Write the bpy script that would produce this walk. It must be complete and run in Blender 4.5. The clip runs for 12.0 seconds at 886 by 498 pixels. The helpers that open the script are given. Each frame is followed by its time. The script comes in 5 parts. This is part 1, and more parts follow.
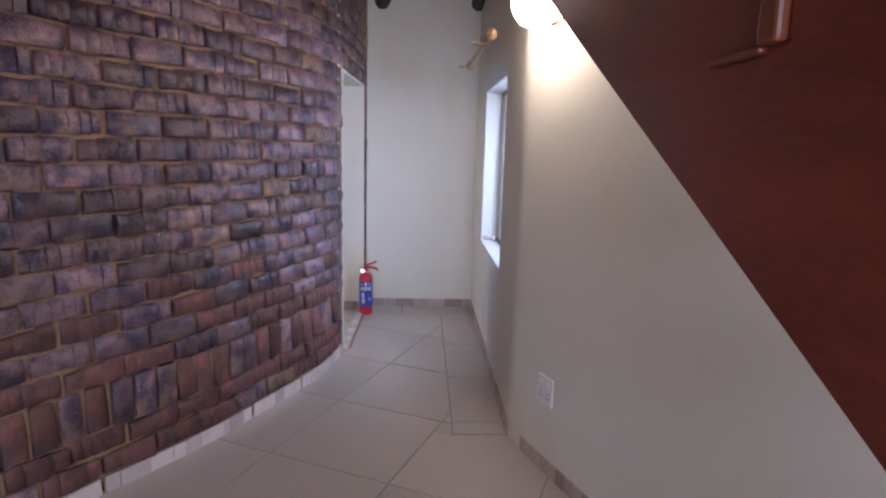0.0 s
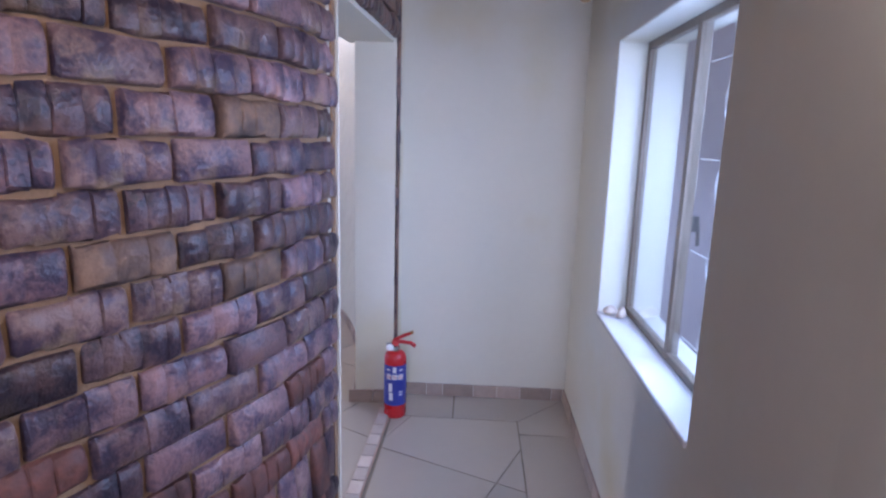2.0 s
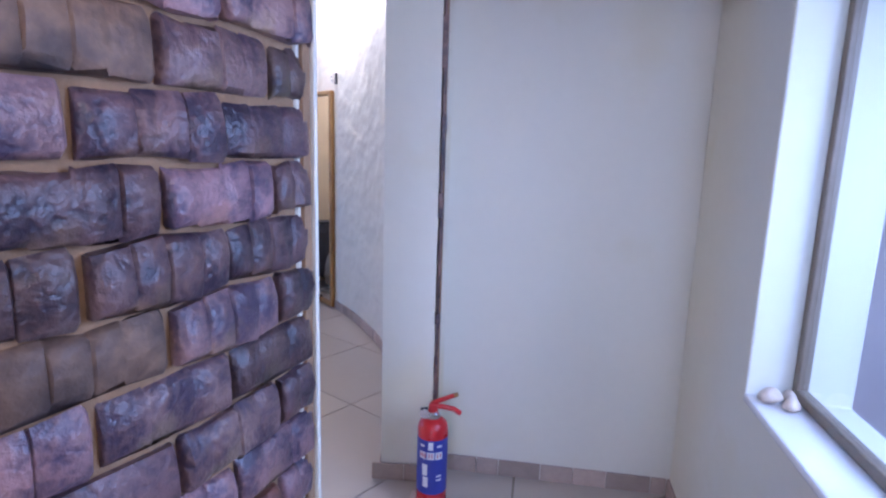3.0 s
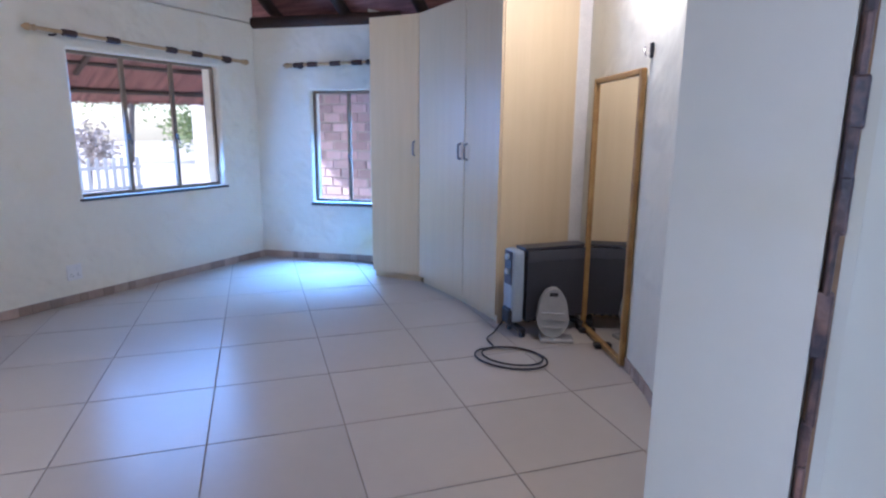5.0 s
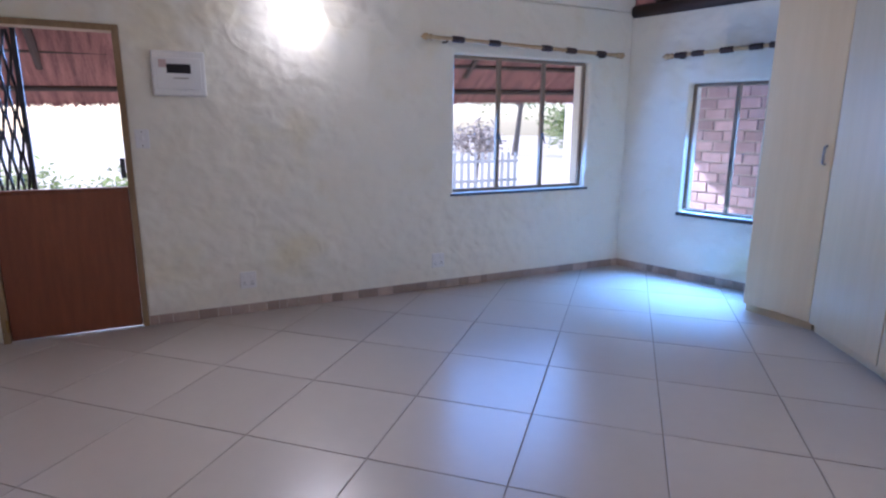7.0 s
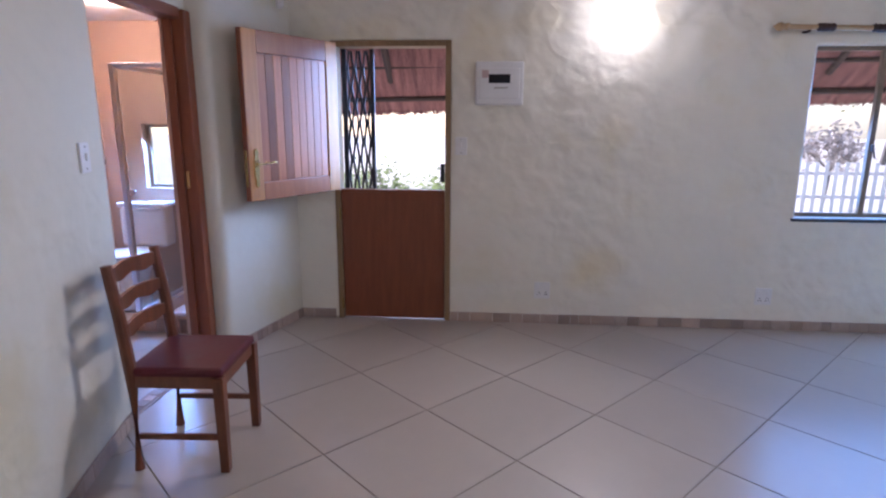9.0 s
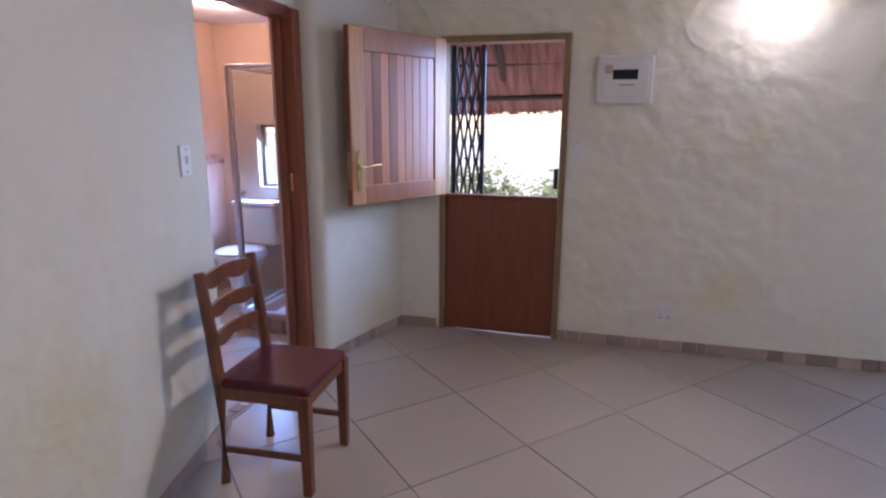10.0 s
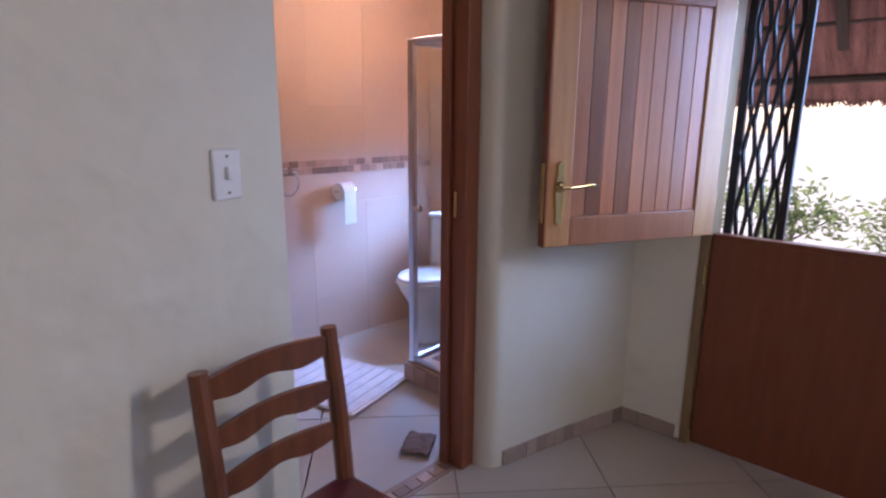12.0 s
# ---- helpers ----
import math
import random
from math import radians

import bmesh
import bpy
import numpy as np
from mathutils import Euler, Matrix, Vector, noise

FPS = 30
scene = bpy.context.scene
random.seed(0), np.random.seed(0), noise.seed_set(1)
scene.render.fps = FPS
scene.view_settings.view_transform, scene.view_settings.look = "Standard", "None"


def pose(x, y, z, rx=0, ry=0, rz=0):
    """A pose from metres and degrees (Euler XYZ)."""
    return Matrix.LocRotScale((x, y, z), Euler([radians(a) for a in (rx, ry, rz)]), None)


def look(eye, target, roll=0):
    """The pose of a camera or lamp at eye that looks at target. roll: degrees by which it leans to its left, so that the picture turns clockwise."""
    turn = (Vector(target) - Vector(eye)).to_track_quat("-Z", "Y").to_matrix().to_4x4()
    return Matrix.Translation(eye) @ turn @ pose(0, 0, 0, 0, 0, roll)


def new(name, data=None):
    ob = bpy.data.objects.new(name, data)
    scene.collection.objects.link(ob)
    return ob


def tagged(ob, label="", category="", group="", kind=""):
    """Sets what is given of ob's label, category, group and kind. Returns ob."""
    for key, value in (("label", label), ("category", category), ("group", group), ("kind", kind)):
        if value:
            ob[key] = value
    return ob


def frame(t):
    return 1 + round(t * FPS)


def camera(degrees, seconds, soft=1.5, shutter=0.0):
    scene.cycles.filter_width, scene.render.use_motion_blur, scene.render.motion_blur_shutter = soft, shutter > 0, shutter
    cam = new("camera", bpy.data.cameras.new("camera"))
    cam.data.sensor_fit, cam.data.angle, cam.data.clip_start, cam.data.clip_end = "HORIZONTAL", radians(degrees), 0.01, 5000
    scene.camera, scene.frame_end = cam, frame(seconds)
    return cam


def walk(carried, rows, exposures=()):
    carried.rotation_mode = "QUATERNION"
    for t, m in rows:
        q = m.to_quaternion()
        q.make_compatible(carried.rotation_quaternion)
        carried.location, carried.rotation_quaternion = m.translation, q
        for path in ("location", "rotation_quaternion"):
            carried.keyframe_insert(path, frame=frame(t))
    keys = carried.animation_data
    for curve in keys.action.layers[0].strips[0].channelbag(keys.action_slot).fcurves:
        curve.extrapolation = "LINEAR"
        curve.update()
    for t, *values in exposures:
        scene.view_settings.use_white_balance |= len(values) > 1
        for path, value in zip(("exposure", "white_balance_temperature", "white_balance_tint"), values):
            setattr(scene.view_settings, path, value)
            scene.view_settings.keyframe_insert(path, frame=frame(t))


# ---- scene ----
cam = camera(75.3, 12.0, 2.3)
PATH = [
    (0, (1.791, -4.998, 1.406), (2.355, -3.112, 1.052), 1.6),
    (0.5, (1.932, -4.491, 1.41), (2.464, -2.597, 1.05), 1.6),
    (1, (2.029, -4.01, 1.416), (2.525, -2.107, 1.051), 1.6),
    (1.5, (2.133, -3.538, 1.406), (2.573, -1.622, 1.034), 1.5),
    (2, (2.202, -3.111, 1.423), (2.583, -1.186, 1.037), 1.6),
    (2.5, (2.304, -2.712, 1.396), (2.634, -0.777, 1.014), 1.3),
    (3, (2.378, -2.32, 1.345), (2.533, -0.36, 0.981), 1.7),
    (3.2, (2.398, -2.183, 1.350), (2.482, -0.22, 0.988), 2.1),
    (4.8, (2.434, -1.183, 1.366), (1.639, 0.617, 0.967), 0.6),
    (5, (2.430, -1.105, 1.372), (1.501, 0.626, 0.966), 0.5),
    (5.5, (2.395, -0.955, 1.384), (1.184, 0.58, 0.964), 0.3),
    (6, (2.299, -0.833, 1.369), (0.864, 0.496, 0.951), 0.3),
    (6.5, (2.188, -0.774, 1.397), (0.587, 0.347, 0.969), 0.4),
    (7, (2.123, -0.685, 1.408), (0.369, 0.175, 0.978), 0.4),
    (9, (1.866, -0.613, 1.461), (-0.081, -0.749, 1.026), 0.3),
    (9.5, (1.74, -0.622, 1.464), (-0.181, -0.971, 1.029), 0.3),
    (10, (1.576, -0.641, 1.476), (-0.308, -1.146, 1.034), 0.3),
    (10.5, (1.308, -0.622, 1.459), (-0.494, -1.372, 1.023), 0.2),
    (11, (0.989, -0.666, 1.46), (-0.709, -1.628, 1.026), 0.1),
    (11.5, (0.636, -0.778, 1.494), (-0.964, -1.886, 1.031), -0.2),
    (12, (0.278, -0.915, 1.453), (-1.174, -2.212, 0.997), 0.4),
]
EXPOSURES = [(0.0, 1.51, 5920, 30), (1.5, 1.44, 5720, 30), (2.5, 1.54, 5220, 33), (3.2, 1.54, 5170, 33), (5.0, 1.28, 5300, 25), (6.5, 1.06, 5330, 27), (7.2, 1.17, 5400, 28), (9.0, 1.21, 5600, 30), (12.0, 0.82, 6050, 32)]
walk(cam, [(t, look(eye, target, roll)) for t, eye, target, roll in PATH], EXPOSURES)

# ---- world, sun and exposure ----
world = bpy.data.worlds.new("world")
scene.world = world
world.use_nodes = True
wn = world.node_tree
sky = wn.nodes.new("ShaderNodeTexSky")
sky.sky_type = 'NISHITA'
sky.sun_disc = False
sky.sun_elevation, sky.sun_rotation = radians(38), radians(235)
wn.nodes["Background"].inputs["Strength"].default_value = 0.15
wn.links.new(sky.outputs[0], wn.nodes["Background"].inputs["Color"])
sun = new("sun", bpy.data.lights.new("sun", 'SUN'))
sun.data.energy, sun.data.angle, sun.data.color = 5.0, radians(0.53), (1.0, 0.95, 0.88)
sun.matrix_world = look((-5.0, -3.5, 4.77), (0, 0, 0))


def area(name, eye, target, w, h, watts, col, spread=180):
    d = bpy.data.lights.new(name, 'AREA')
    d.spread = radians(spread)
    d.shape, d.size, d.size_y, d.energy, d.color = 'RECTANGLE', w, h, watts, col
    ob = new(name, d)
    ob.matrix_world = look(eye, target)
    return ob


def bulb(name, at, watts, col, r=0.05):
    d = bpy.data.lights.new(name, 'POINT')
    d.energy, d.color, d.shadow_soft_size = watts, col, r
    ob = new(name, d)
    ob.location = at
    return ob


DAY = (0.35, 0.61, 1.0)
area("window_light", (-2.285, 2.24, 1.4), (0, 2.0, 0.9), 1.3, 1.05, 14.5, (0.20, 0.49, 1.0))
# the north window sees only the strip of sky above the garden wall
area("window_light", (-1.25, 3.85, 1.48), (-1.15, 3.23, 0.0), 0.7, 0.4, 18, (0.18, 0.47, 1.0), 62)
# daylight off the sunlit paving, slanting in through the half door
area("window_light", (-2.50, -1.2, 1.5), (-1.75, -2.6, 1.0), 0.6, 0.9, 5.5, DAY, 92)
area("window_light", (3.09, -1.82, 1.28), (2.86, -0.45, 1.15), 0.26, 0.75, 1.7, (0.55, 0.74, 1.0))
area("window_light", (3.80, -1.75, 1.45), (2.4, -1.6, 0.1), 0.6, 0.9, 8.5, (0.55, 0.74, 1.0))
area("window_light", (-2.86, -3.27, 1.17), (-1.75, -3.62, -0.1), 0.28, 0.5, 14, (0.25, 0.50, 1.0), 100)
# fill from an unseen opening in the back wall, added to brighten the hall floor
area("window_light", (1.4, -7.28, 1.55), (1.8, -4.7, 0.0), 1.5, 1.2, 12.5, (0.85, 0.90, 1.0), 100)
bulb("wall_lamp_bulb", (-1.94, 0.28, 2.12), 1.15, (1.0, 0.95, 0.86), 0.06)
area("wall_lamp_front", (-1.97, 0.28, 2.12), (0.0, -0.86, 0.9), 0.12, 0.12, 5.5, (1.0, 0.95, 0.86), 112)
bulb("wall_lamp_bulb", (1.735, 1.955, 2.42), 17.0, (1.0, 0.92, 0.78), 0.06)
bulb("wall_lamp_bulb", (2.60, -2.84, 1.95), 1.9, (1.0, 0.88, 0.66), 0.07)
bulb("downlight_bulb", (-1.98, -3.13, 2.13), 9.0, (1.0, 0.66, 0.42), 0.04)

# ---- materials ----


def mat(name, a, b=None, rough=0.6, scale=6.0, fine=60.0, bump=0.1, metal=0.0, mix=0.5, stretch=(1, 1, 1), dist=0.01,
        spec=0.5, vary=0.0, island=0.0, stains=None, rvar=0.1, coat=0.0, hue=0.0):
    """Two-scale noise colours, roughness and relief in world metres."""
    b = b or tuple(c * 0.8 for c in a)
    m = bpy.data.materials.new(name)
    m.use_nodes = True
    nt = m.node_tree
    nd, ln = nt.nodes, nt.links
    p = nd["Principled BSDF"]
    tc, mp = nd.new("ShaderNodeTexCoord"), nd.new("ShaderNodeMapping")
    mp.inputs["Scale"].default_value = stretch
    vec = tc.outputs["Object"]
    if vary:
        # each piece takes its own stretch of the grain
        oi, sc, av = nd.new("ShaderNodeObjectInfo"), nd.new("ShaderNodeVectorMath"), nd.new("ShaderNodeVectorMath")
        sc.operation, av.operation = 'SCALE', 'ADD'
        sc.inputs[0].default_value = (7.0, 13.0, 5.0)
        ln.new(oi.outputs["Random"], sc.inputs["Scale"])
        ln.new(vec, av.inputs[0])
        ln.new(sc.outputs[0], av.inputs[1])
        vec = av.outputs[0]
    ln.new(vec, mp.inputs["Vector"])
    n1, n2 = nd.new("ShaderNodeTexNoise"), nd.new("ShaderNodeTexNoise")
    for n, s, d in ((n1, scale, 5.0), (n2, fine, 3.0)):
        n.inputs["Scale"].default_value, n.inputs["Detail"].default_value = s, d
        ln.new(mp.outputs[0], n.inputs["Vector"])
    add = nd.new("ShaderNodeMath")
    add.operation = 'MULTIPLY_ADD'
    add.inputs[1].default_value = 0.45
    ln.new(n2.outputs["Fac"], add.inputs[0])
    ln.new(n1.outputs["Fac"], add.inputs[2])
    ramp = nd.new("ShaderNodeMapRange")
    ramp.inputs["From Min"].default_value, ramp.inputs["From Max"].default_value = 0.72 - mix * 0.5, 0.72 + mix * 0.5
    ln.new(add.outputs[0], ramp.inputs["Value"])
    cm = nd.new("ShaderNodeMix")
    cm.data_type = 'RGBA'
    cm.inputs["A"].default_value, cm.inputs["B"].default_value = (*b, 1), (*a, 1)
    ln.new(ramp.outputs[0], cm.inputs["Factor"])
    col = cm.outputs["Result"]
    if stains:
        n3, r3, c3 = nd.new("ShaderNodeTexNoise"), nd.new("ShaderNodeMapRange"), nd.new("ShaderNodeMix")
        n3.inputs["Scale"].default_value, n3.inputs["Detail"].default_value = stains[1], 4.0
        ln.new(tc.outputs["Object"], n3.inputs["Vector"])
        r3.inputs["From Min"].default_value, r3.inputs["From Max"].default_value = stains[2], stains[2] + 0.2
        ln.new(n3.outputs["Fac"], r3.inputs["Value"])
        c3.data_type = 'RGBA'
        c3.inputs["B"].default_value = (*stains[0], 1)
        ln.new(r3.outputs[0], c3.inputs["Factor"])
        ln.new(col, c3.inputs["A"])
        col = c3.outputs["Result"]
    if vary or island:
        src = nd.new("ShaderNodeObjectInfo").outputs["Random"] if vary else nd.new("ShaderNodeNewGeometry").outputs["Random Per Island"]
        amt = vary or island
        hsv, vr = nd.new("ShaderNodeHueSaturation"), nd.new("ShaderNodeMapRange")
        vr.inputs["To Min"].default_value, vr.inputs["To Max"].default_value = 1 - amt, 1 + amt
        ln.new(src, vr.inputs["Value"])
        ln.new(vr.outputs[0], hsv.inputs["Value"])
        if hue:
            # a second random value, for the tint of each piece
            fm, fr, hr = nd.new("ShaderNodeMath"), nd.new("ShaderNodeMath"), nd.new("ShaderNodeMapRange")
            fm.operation, fr.operation = 'MULTIPLY', 'FRACT'
            fm.inputs[1].default_value = 17.3
            ln.new(src, fm.inputs[0])
            ln.new(fm.outputs[0], fr.inputs[0])
            hr.inputs["To Min"].default_value, hr.inputs["To Max"].default_value = 0.5 - hue, 0.5 + hue
            ln.new(fr.outputs[0], hr.inputs["Value"])
            ln.new(hr.outputs[0], hsv.inputs["Hue"])
        ln.new(col, hsv.inputs["Color"])
        col = hsv.outputs["Color"]
    ln.new(col, p.inputs["Base Color"])
    rr = nd.new("ShaderNodeMapRange")
    rr.inputs["To Min"].default_value, rr.inputs["To Max"].default_value = max(0.02, rough - rvar), min(1, rough + rvar)
    ln.new(n1.outputs["Fac"], rr.inputs["Value"])
    ln.new(rr.outputs[0], p.inputs["Roughness"])
    p.inputs["Metallic"].default_value = metal
    p.inputs["Specular IOR Level"].default_value = spec
    p.inputs["Coat Weight"].default_value = coat
    if bump:
        bp = nd.new("ShaderNodeBump")
        bp.inputs["Strength"].default_value, bp.inputs["Distance"].default_value = bump, dist
        ln.new(add.outputs[0], bp.inputs["Height"])
        ln.new(bp.outputs[0], p.inputs["Normal"])
    return m


def glass_mat(name, tint=(1, 1, 1), rough=0.0):
    m = bpy.data.materials.new(name)
    m.use_nodes = True
    nt = m.node_tree
    p = nt.nodes["Principled BSDF"]
    tr, mx = nt.nodes.new("ShaderNodeBsdfTransparent"), nt.nodes.new("ShaderNodeMixShader")
    gl = nt.nodes.new("ShaderNodeBsdfGlossy")
    fr = nt.nodes.new("ShaderNodeLayerWeight")
    fr.inputs["Blend"].default_value = 0.5
    pw = nt.nodes.new("ShaderNodeMath")
    pw.operation = 'POWER'
    pw.inputs[1].default_value = 4.0
    ma = nt.nodes.new("ShaderNodeMath")
    ma.operation = 'MULTIPLY_ADD'
    ma.inputs[1].default_value, ma.inputs[2].default_value = 0.8, 0.03
    nt.links.new(fr.outputs["Facing"], pw.inputs[0])
    nt.links.new(pw.outputs[0], ma.inputs[0])
    gl.inputs["Roughness"].default_value = 0.02 + rough
    tr.inputs["Color"].default_value = (*tint, 1)
    nt.links.new(ma.outputs[0], mx.inputs[0])
    nt.links.new(tr.outputs[0], mx.inputs[1])
    nt.links.new(gl.outputs[0], mx.inputs[2])
    nt.links.new(mx.outputs[0], nt.nodes["Material Output"].inputs["Surface"])
    nt.nodes.remove(p)
    return m


def glow_mat(name, col, strength):
    m = bpy.data.materials.new(name)
    m.use_nodes = True
    p = m.node_tree.nodes["Principled BSDF"]
    p.inputs["Base Color"].default_value = (0.8, 0.8, 0.78, 1)
    p.inputs["Emission Color"].default_value = (*col, 1)
    p.inputs["Emission Strength"].default_value = strength
    return m


def plaster_mat(name, a, b, depth):
    """Trowelled plaster: long smears, small pits and faint warm blotches."""
    m = mat(name, a, b, rough=0.62, scale=2.2, fine=26, bump=0.26, dist=depth, mix=0.9, stains=((a[0] * 0.90, a[1] * 0.84, a[2] * 0.66), 1.3, 0.57))
    nt = m.node_tree
    nd, ln = nt.nodes, nt.links
    tc = nd.new("ShaderNodeTexCoord")
    mp = nd.new("ShaderNodeMapping")
    mp.inputs["Rotation"].default_value = (0.6, 0.5, 0.4)
    mp.inputs["Scale"].default_value = (3.6, 3.6, 4.2)
    ln.new(tc.outputs["Object"], mp.inputs["Vector"])
    nz = nd.new("ShaderNodeTexNoise")
    nz.inputs["Scale"].default_value, nz.inputs["Detail"].default_value, nz.inputs["Distortion"].default_value = 1.7, 1.5, 0.15
    ln.new(mp.outputs[0], nz.inputs["Vector"])
    old = [n for n in nd if n.bl_idname == "ShaderNodeBump"][0]
    b2 = nd.new("ShaderNodeBump")
    b2.inputs["Strength"].default_value, b2.inputs["Distance"].default_value = 0.95, depth * 2.8
    ln.new(nz.outputs["Fac"], b2.inputs["Height"])
    # curved trowel ridges: thin crests along the level lines of a swirled noise, broken up by another
    ns, nm = nd.new("ShaderNodeTexNoise"), nd.new("ShaderNodeTexNoise")
    ns.inputs["Scale"].default_value, ns.inputs["Detail"].default_value, ns.inputs["Distortion"].default_value = 2.4, 1.2, 0.5
    nm.inputs["Scale"].default_value, nm.inputs["Detail"].default_value = 2.6, 2.0
    sub, ab, cr, mk, mul = [nd.new("ShaderNodeMath"), nd.new("ShaderNodeMath"), nd.new("ShaderNodeMapRange"), nd.new("ShaderNodeMapRange"), nd.new("ShaderNodeMath")]
    sub.operation, ab.operation, mul.operation = 'SUBTRACT', 'ABSOLUTE', 'MULTIPLY'
    sub.inputs[1].default_value = 0.52
    cr.inputs["From Min"].default_value, cr.inputs["From Max"].default_value = 0.07, 0.0
    mk.inputs["From Min"].default_value, mk.inputs["From Max"].default_value = 0.48, 0.62
    ln.new(tc.outputs["Object"], ns.inputs["Vector"])
    ln.new(tc.outputs["Object"], nm.inputs["Vector"])
    ln.new(ns.outputs["Fac"], sub.inputs[0])
    ln.new(sub.outputs[0], ab.inputs[0])
    ln.new(ab.outputs[0], cr.inputs["Value"])
    ln.new(nm.outputs["Fac"], mk.inputs["Value"])
    ln.new(cr.outputs[0], mul.inputs[0])
    ln.new(mk.outputs[0], mul.inputs[1])
    b3 = nd.new("ShaderNodeBump")
    b3.inputs["Strength"].default_value, b3.inputs["Distance"].default_value = 0.5, depth * 0.6
    ln.new(mul.outputs[0], b3.inputs["Height"])
    ln.new(b2.outputs[0], b3.inputs["Normal"])
    ln.new(b3.outputs[0], old.inputs["Normal"])
    return m


PLASTER = plaster_mat("rustic_plaster", (0.80, 0.775, 0.665), (0.74, 0.715, 0.61), 0.013)
SOFT = plaster_mat("soft_plaster", (0.71, 0.69, 0.575), (0.65, 0.63, 0.52), 0.009)
SMOOTH = plaster_mat("smooth_plaster", (0.72, 0.70, 0.595), (0.66, 0.64, 0.54), 0.002)
TILE = mat("cream_floor_tile", (0.455, 0.405, 0.34), (0.41, 0.362, 0.302), spec=0.55, rough=0.29, scale=1.6, fine=14, bump=0.02, mix=0.8, vary=0.05, rvar=0.02, dist=0.003)
GROUT = mat("grout", (0.27, 0.23, 0.185), rough=0.9, bump=0.2)
SKIRT = mat("skirting_tile", (0.42, 0.33, 0.27), (0.33, 0.26, 0.22), rough=0.4, scale=14, fine=80, vary=0.28)
SKIRT_PALE = mat("pale_skirting_tile", (0.60, 0.53, 0.48), (0.50, 0.43, 0.385), rough=0.4, scale=14, fine=80, vary=0.25)
BRICK = mat("clinker_brick", (0.225, 0.132, 0.130), (0.050, 0.036, 0.060), rough=0.36, scale=12, fine=85, bump=0.8, dist=0.012, mix=0.26, vary=0.58, stains=((0.26, 0.165, 0.10), 9.0, 0.56), rvar=0.16, hue=0.03)
BRICK_RED = mat("red_clinker_brick", (0.195, 0.075, 0.055), (0.085, 0.040, 0.036), rough=0.55, scale=11, fine=60, bump=0.7, dist=0.012, mix=0.30, vary=0.35, stains=((0.06, 0.04, 0.045), 9.0, 0.52), rvar=0.2)
BRICK_TAN = mat("tan_clinker_brick", (0.27, 0.165, 0.105), (0.13, 0.08, 0.06), rough=0.6, scale=11, fine=60, bump=0.7, dist=0.012, mix=0.30, vary=0.25, stains=((0.06, 0.045, 0.045), 9.0, 0.50), rvar=0.2)
BRICKJ = mat("clinker_brick_rest", (0.19, 0.108, 0.085), (0.045, 0.034, 0.040), rough=0.42, scale=12, fine=60, bump=0.6, dist=0.012, mix=0.26, island=0.45, stains=((0.30, 0.17, 0.09), 3.0, 0.54), rvar=0.2)
MORTAR = mat("sandy_mortar", (0.33, 0.205, 0.115), (0.22, 0.135, 0.075), rough=0.95, scale=14, fine=120, bump=0.6, dist=0.006)
WOOD_RED = mat("red_brown_wood", (0.23, 0.070, 0.027), (0.175, 0.050, 0.020), rough=0.42, scale=5, fine=40, stretch=(6, 6, 0.7), bump=0.08)
WOOD_STAIR = mat("varnished_stair_wood", (0.27, 0.050, 0.022), (0.12, 0.025, 0.013), rough=0.35, scale=3, fine=30, stretch=(1, 1, 5), bump=0.06, coat=0.3)
WOOD_ORANGE = mat("meranti_board", (0.52, 0.215, 0.098), (0.30, 0.105, 0.05), rough=0.34, scale=3, fine=30, stretch=(8, 8, 0.5), bump=0.05, vary=0.45, mix=0.8)
WOOD_STILE = mat("light_door_stile", (0.56, 0.285, 0.11), (0.42, 0.195, 0.075), rough=0.42, scale=4, fine=45, stretch=(8, 8, 0.6), bump=0.06, vary=0.1)
WOOD_TAN = mat("tan_frame_wood", (0.30, 0.20, 0.10), (0.21, 0.13, 0.06), rough=0.5, scale=4, fine=50, stretch=(6, 6, 0.6), bump=0.08)
WOOD_CHAIR = mat("chair_wood", (0.20, 0.065, 0.026), (0.11, 0.034, 0.014), rough=0.36, scale=5, fine=50, stretch=(5, 5, 1.0), bump=0.05, coat=0.2)
WOOD_DARK = mat("dark_pole", (0.05, 0.026, 0.018), (0.028, 0.015, 0.011), rough=0.7, scale=6, fine=50, bump=0.3)
WOOD_BLONDE = mat("blonde_wood", (0.52, 0.37, 0.19), (0.40, 0.26, 0.12), rough=0.45, scale=5, fine=40, bump=0.06)
MAPLE = mat("maple_board", (0.68, 0.545, 0.345), (0.61, 0.475, 0.285), rough=0.34, scale=2.5, fine=22, stretch=(7, 7, 0.35), bump=0.02, mix=0.8)
GOLD = mat("worn_gilt_frame", (0.42, 0.25, 0.075), (0.24, 0.12, 0.035), rough=0.45, scale=9, fine=60, bump=0.15)
RED_SEAT = mat("dark_red_vinyl", (0.105, 0.008, 0.015), (0.075, 0.006, 0.011), rough=0.55, scale=10, fine=140, bump=0.1)
WHITE = mat("white_plastic", (0.78, 0.78, 0.76), (0.72, 0.72, 0.70), rough=0.35, bump=0.0)
PORCELAIN = mat("porcelain", (0.80, 0.79, 0.77), (0.77, 0.76, 0.74), rough=0.12, bump=0.0, rvar=0.04)
SMOKE = mat("smoked_window", (0.02, 0.02, 0.025), rough=0.15, bump=0.0)
BLACK = mat("black_steel", (0.02, 0.02, 0.024), (0.012, 0.012, 0.014), rough=0.45, bump=0.1)
RADI = mat("dark_enamel", (0.046, 0.047, 0.055), (0.036, 0.036, 0.043), rough=0.38, bump=0.05)
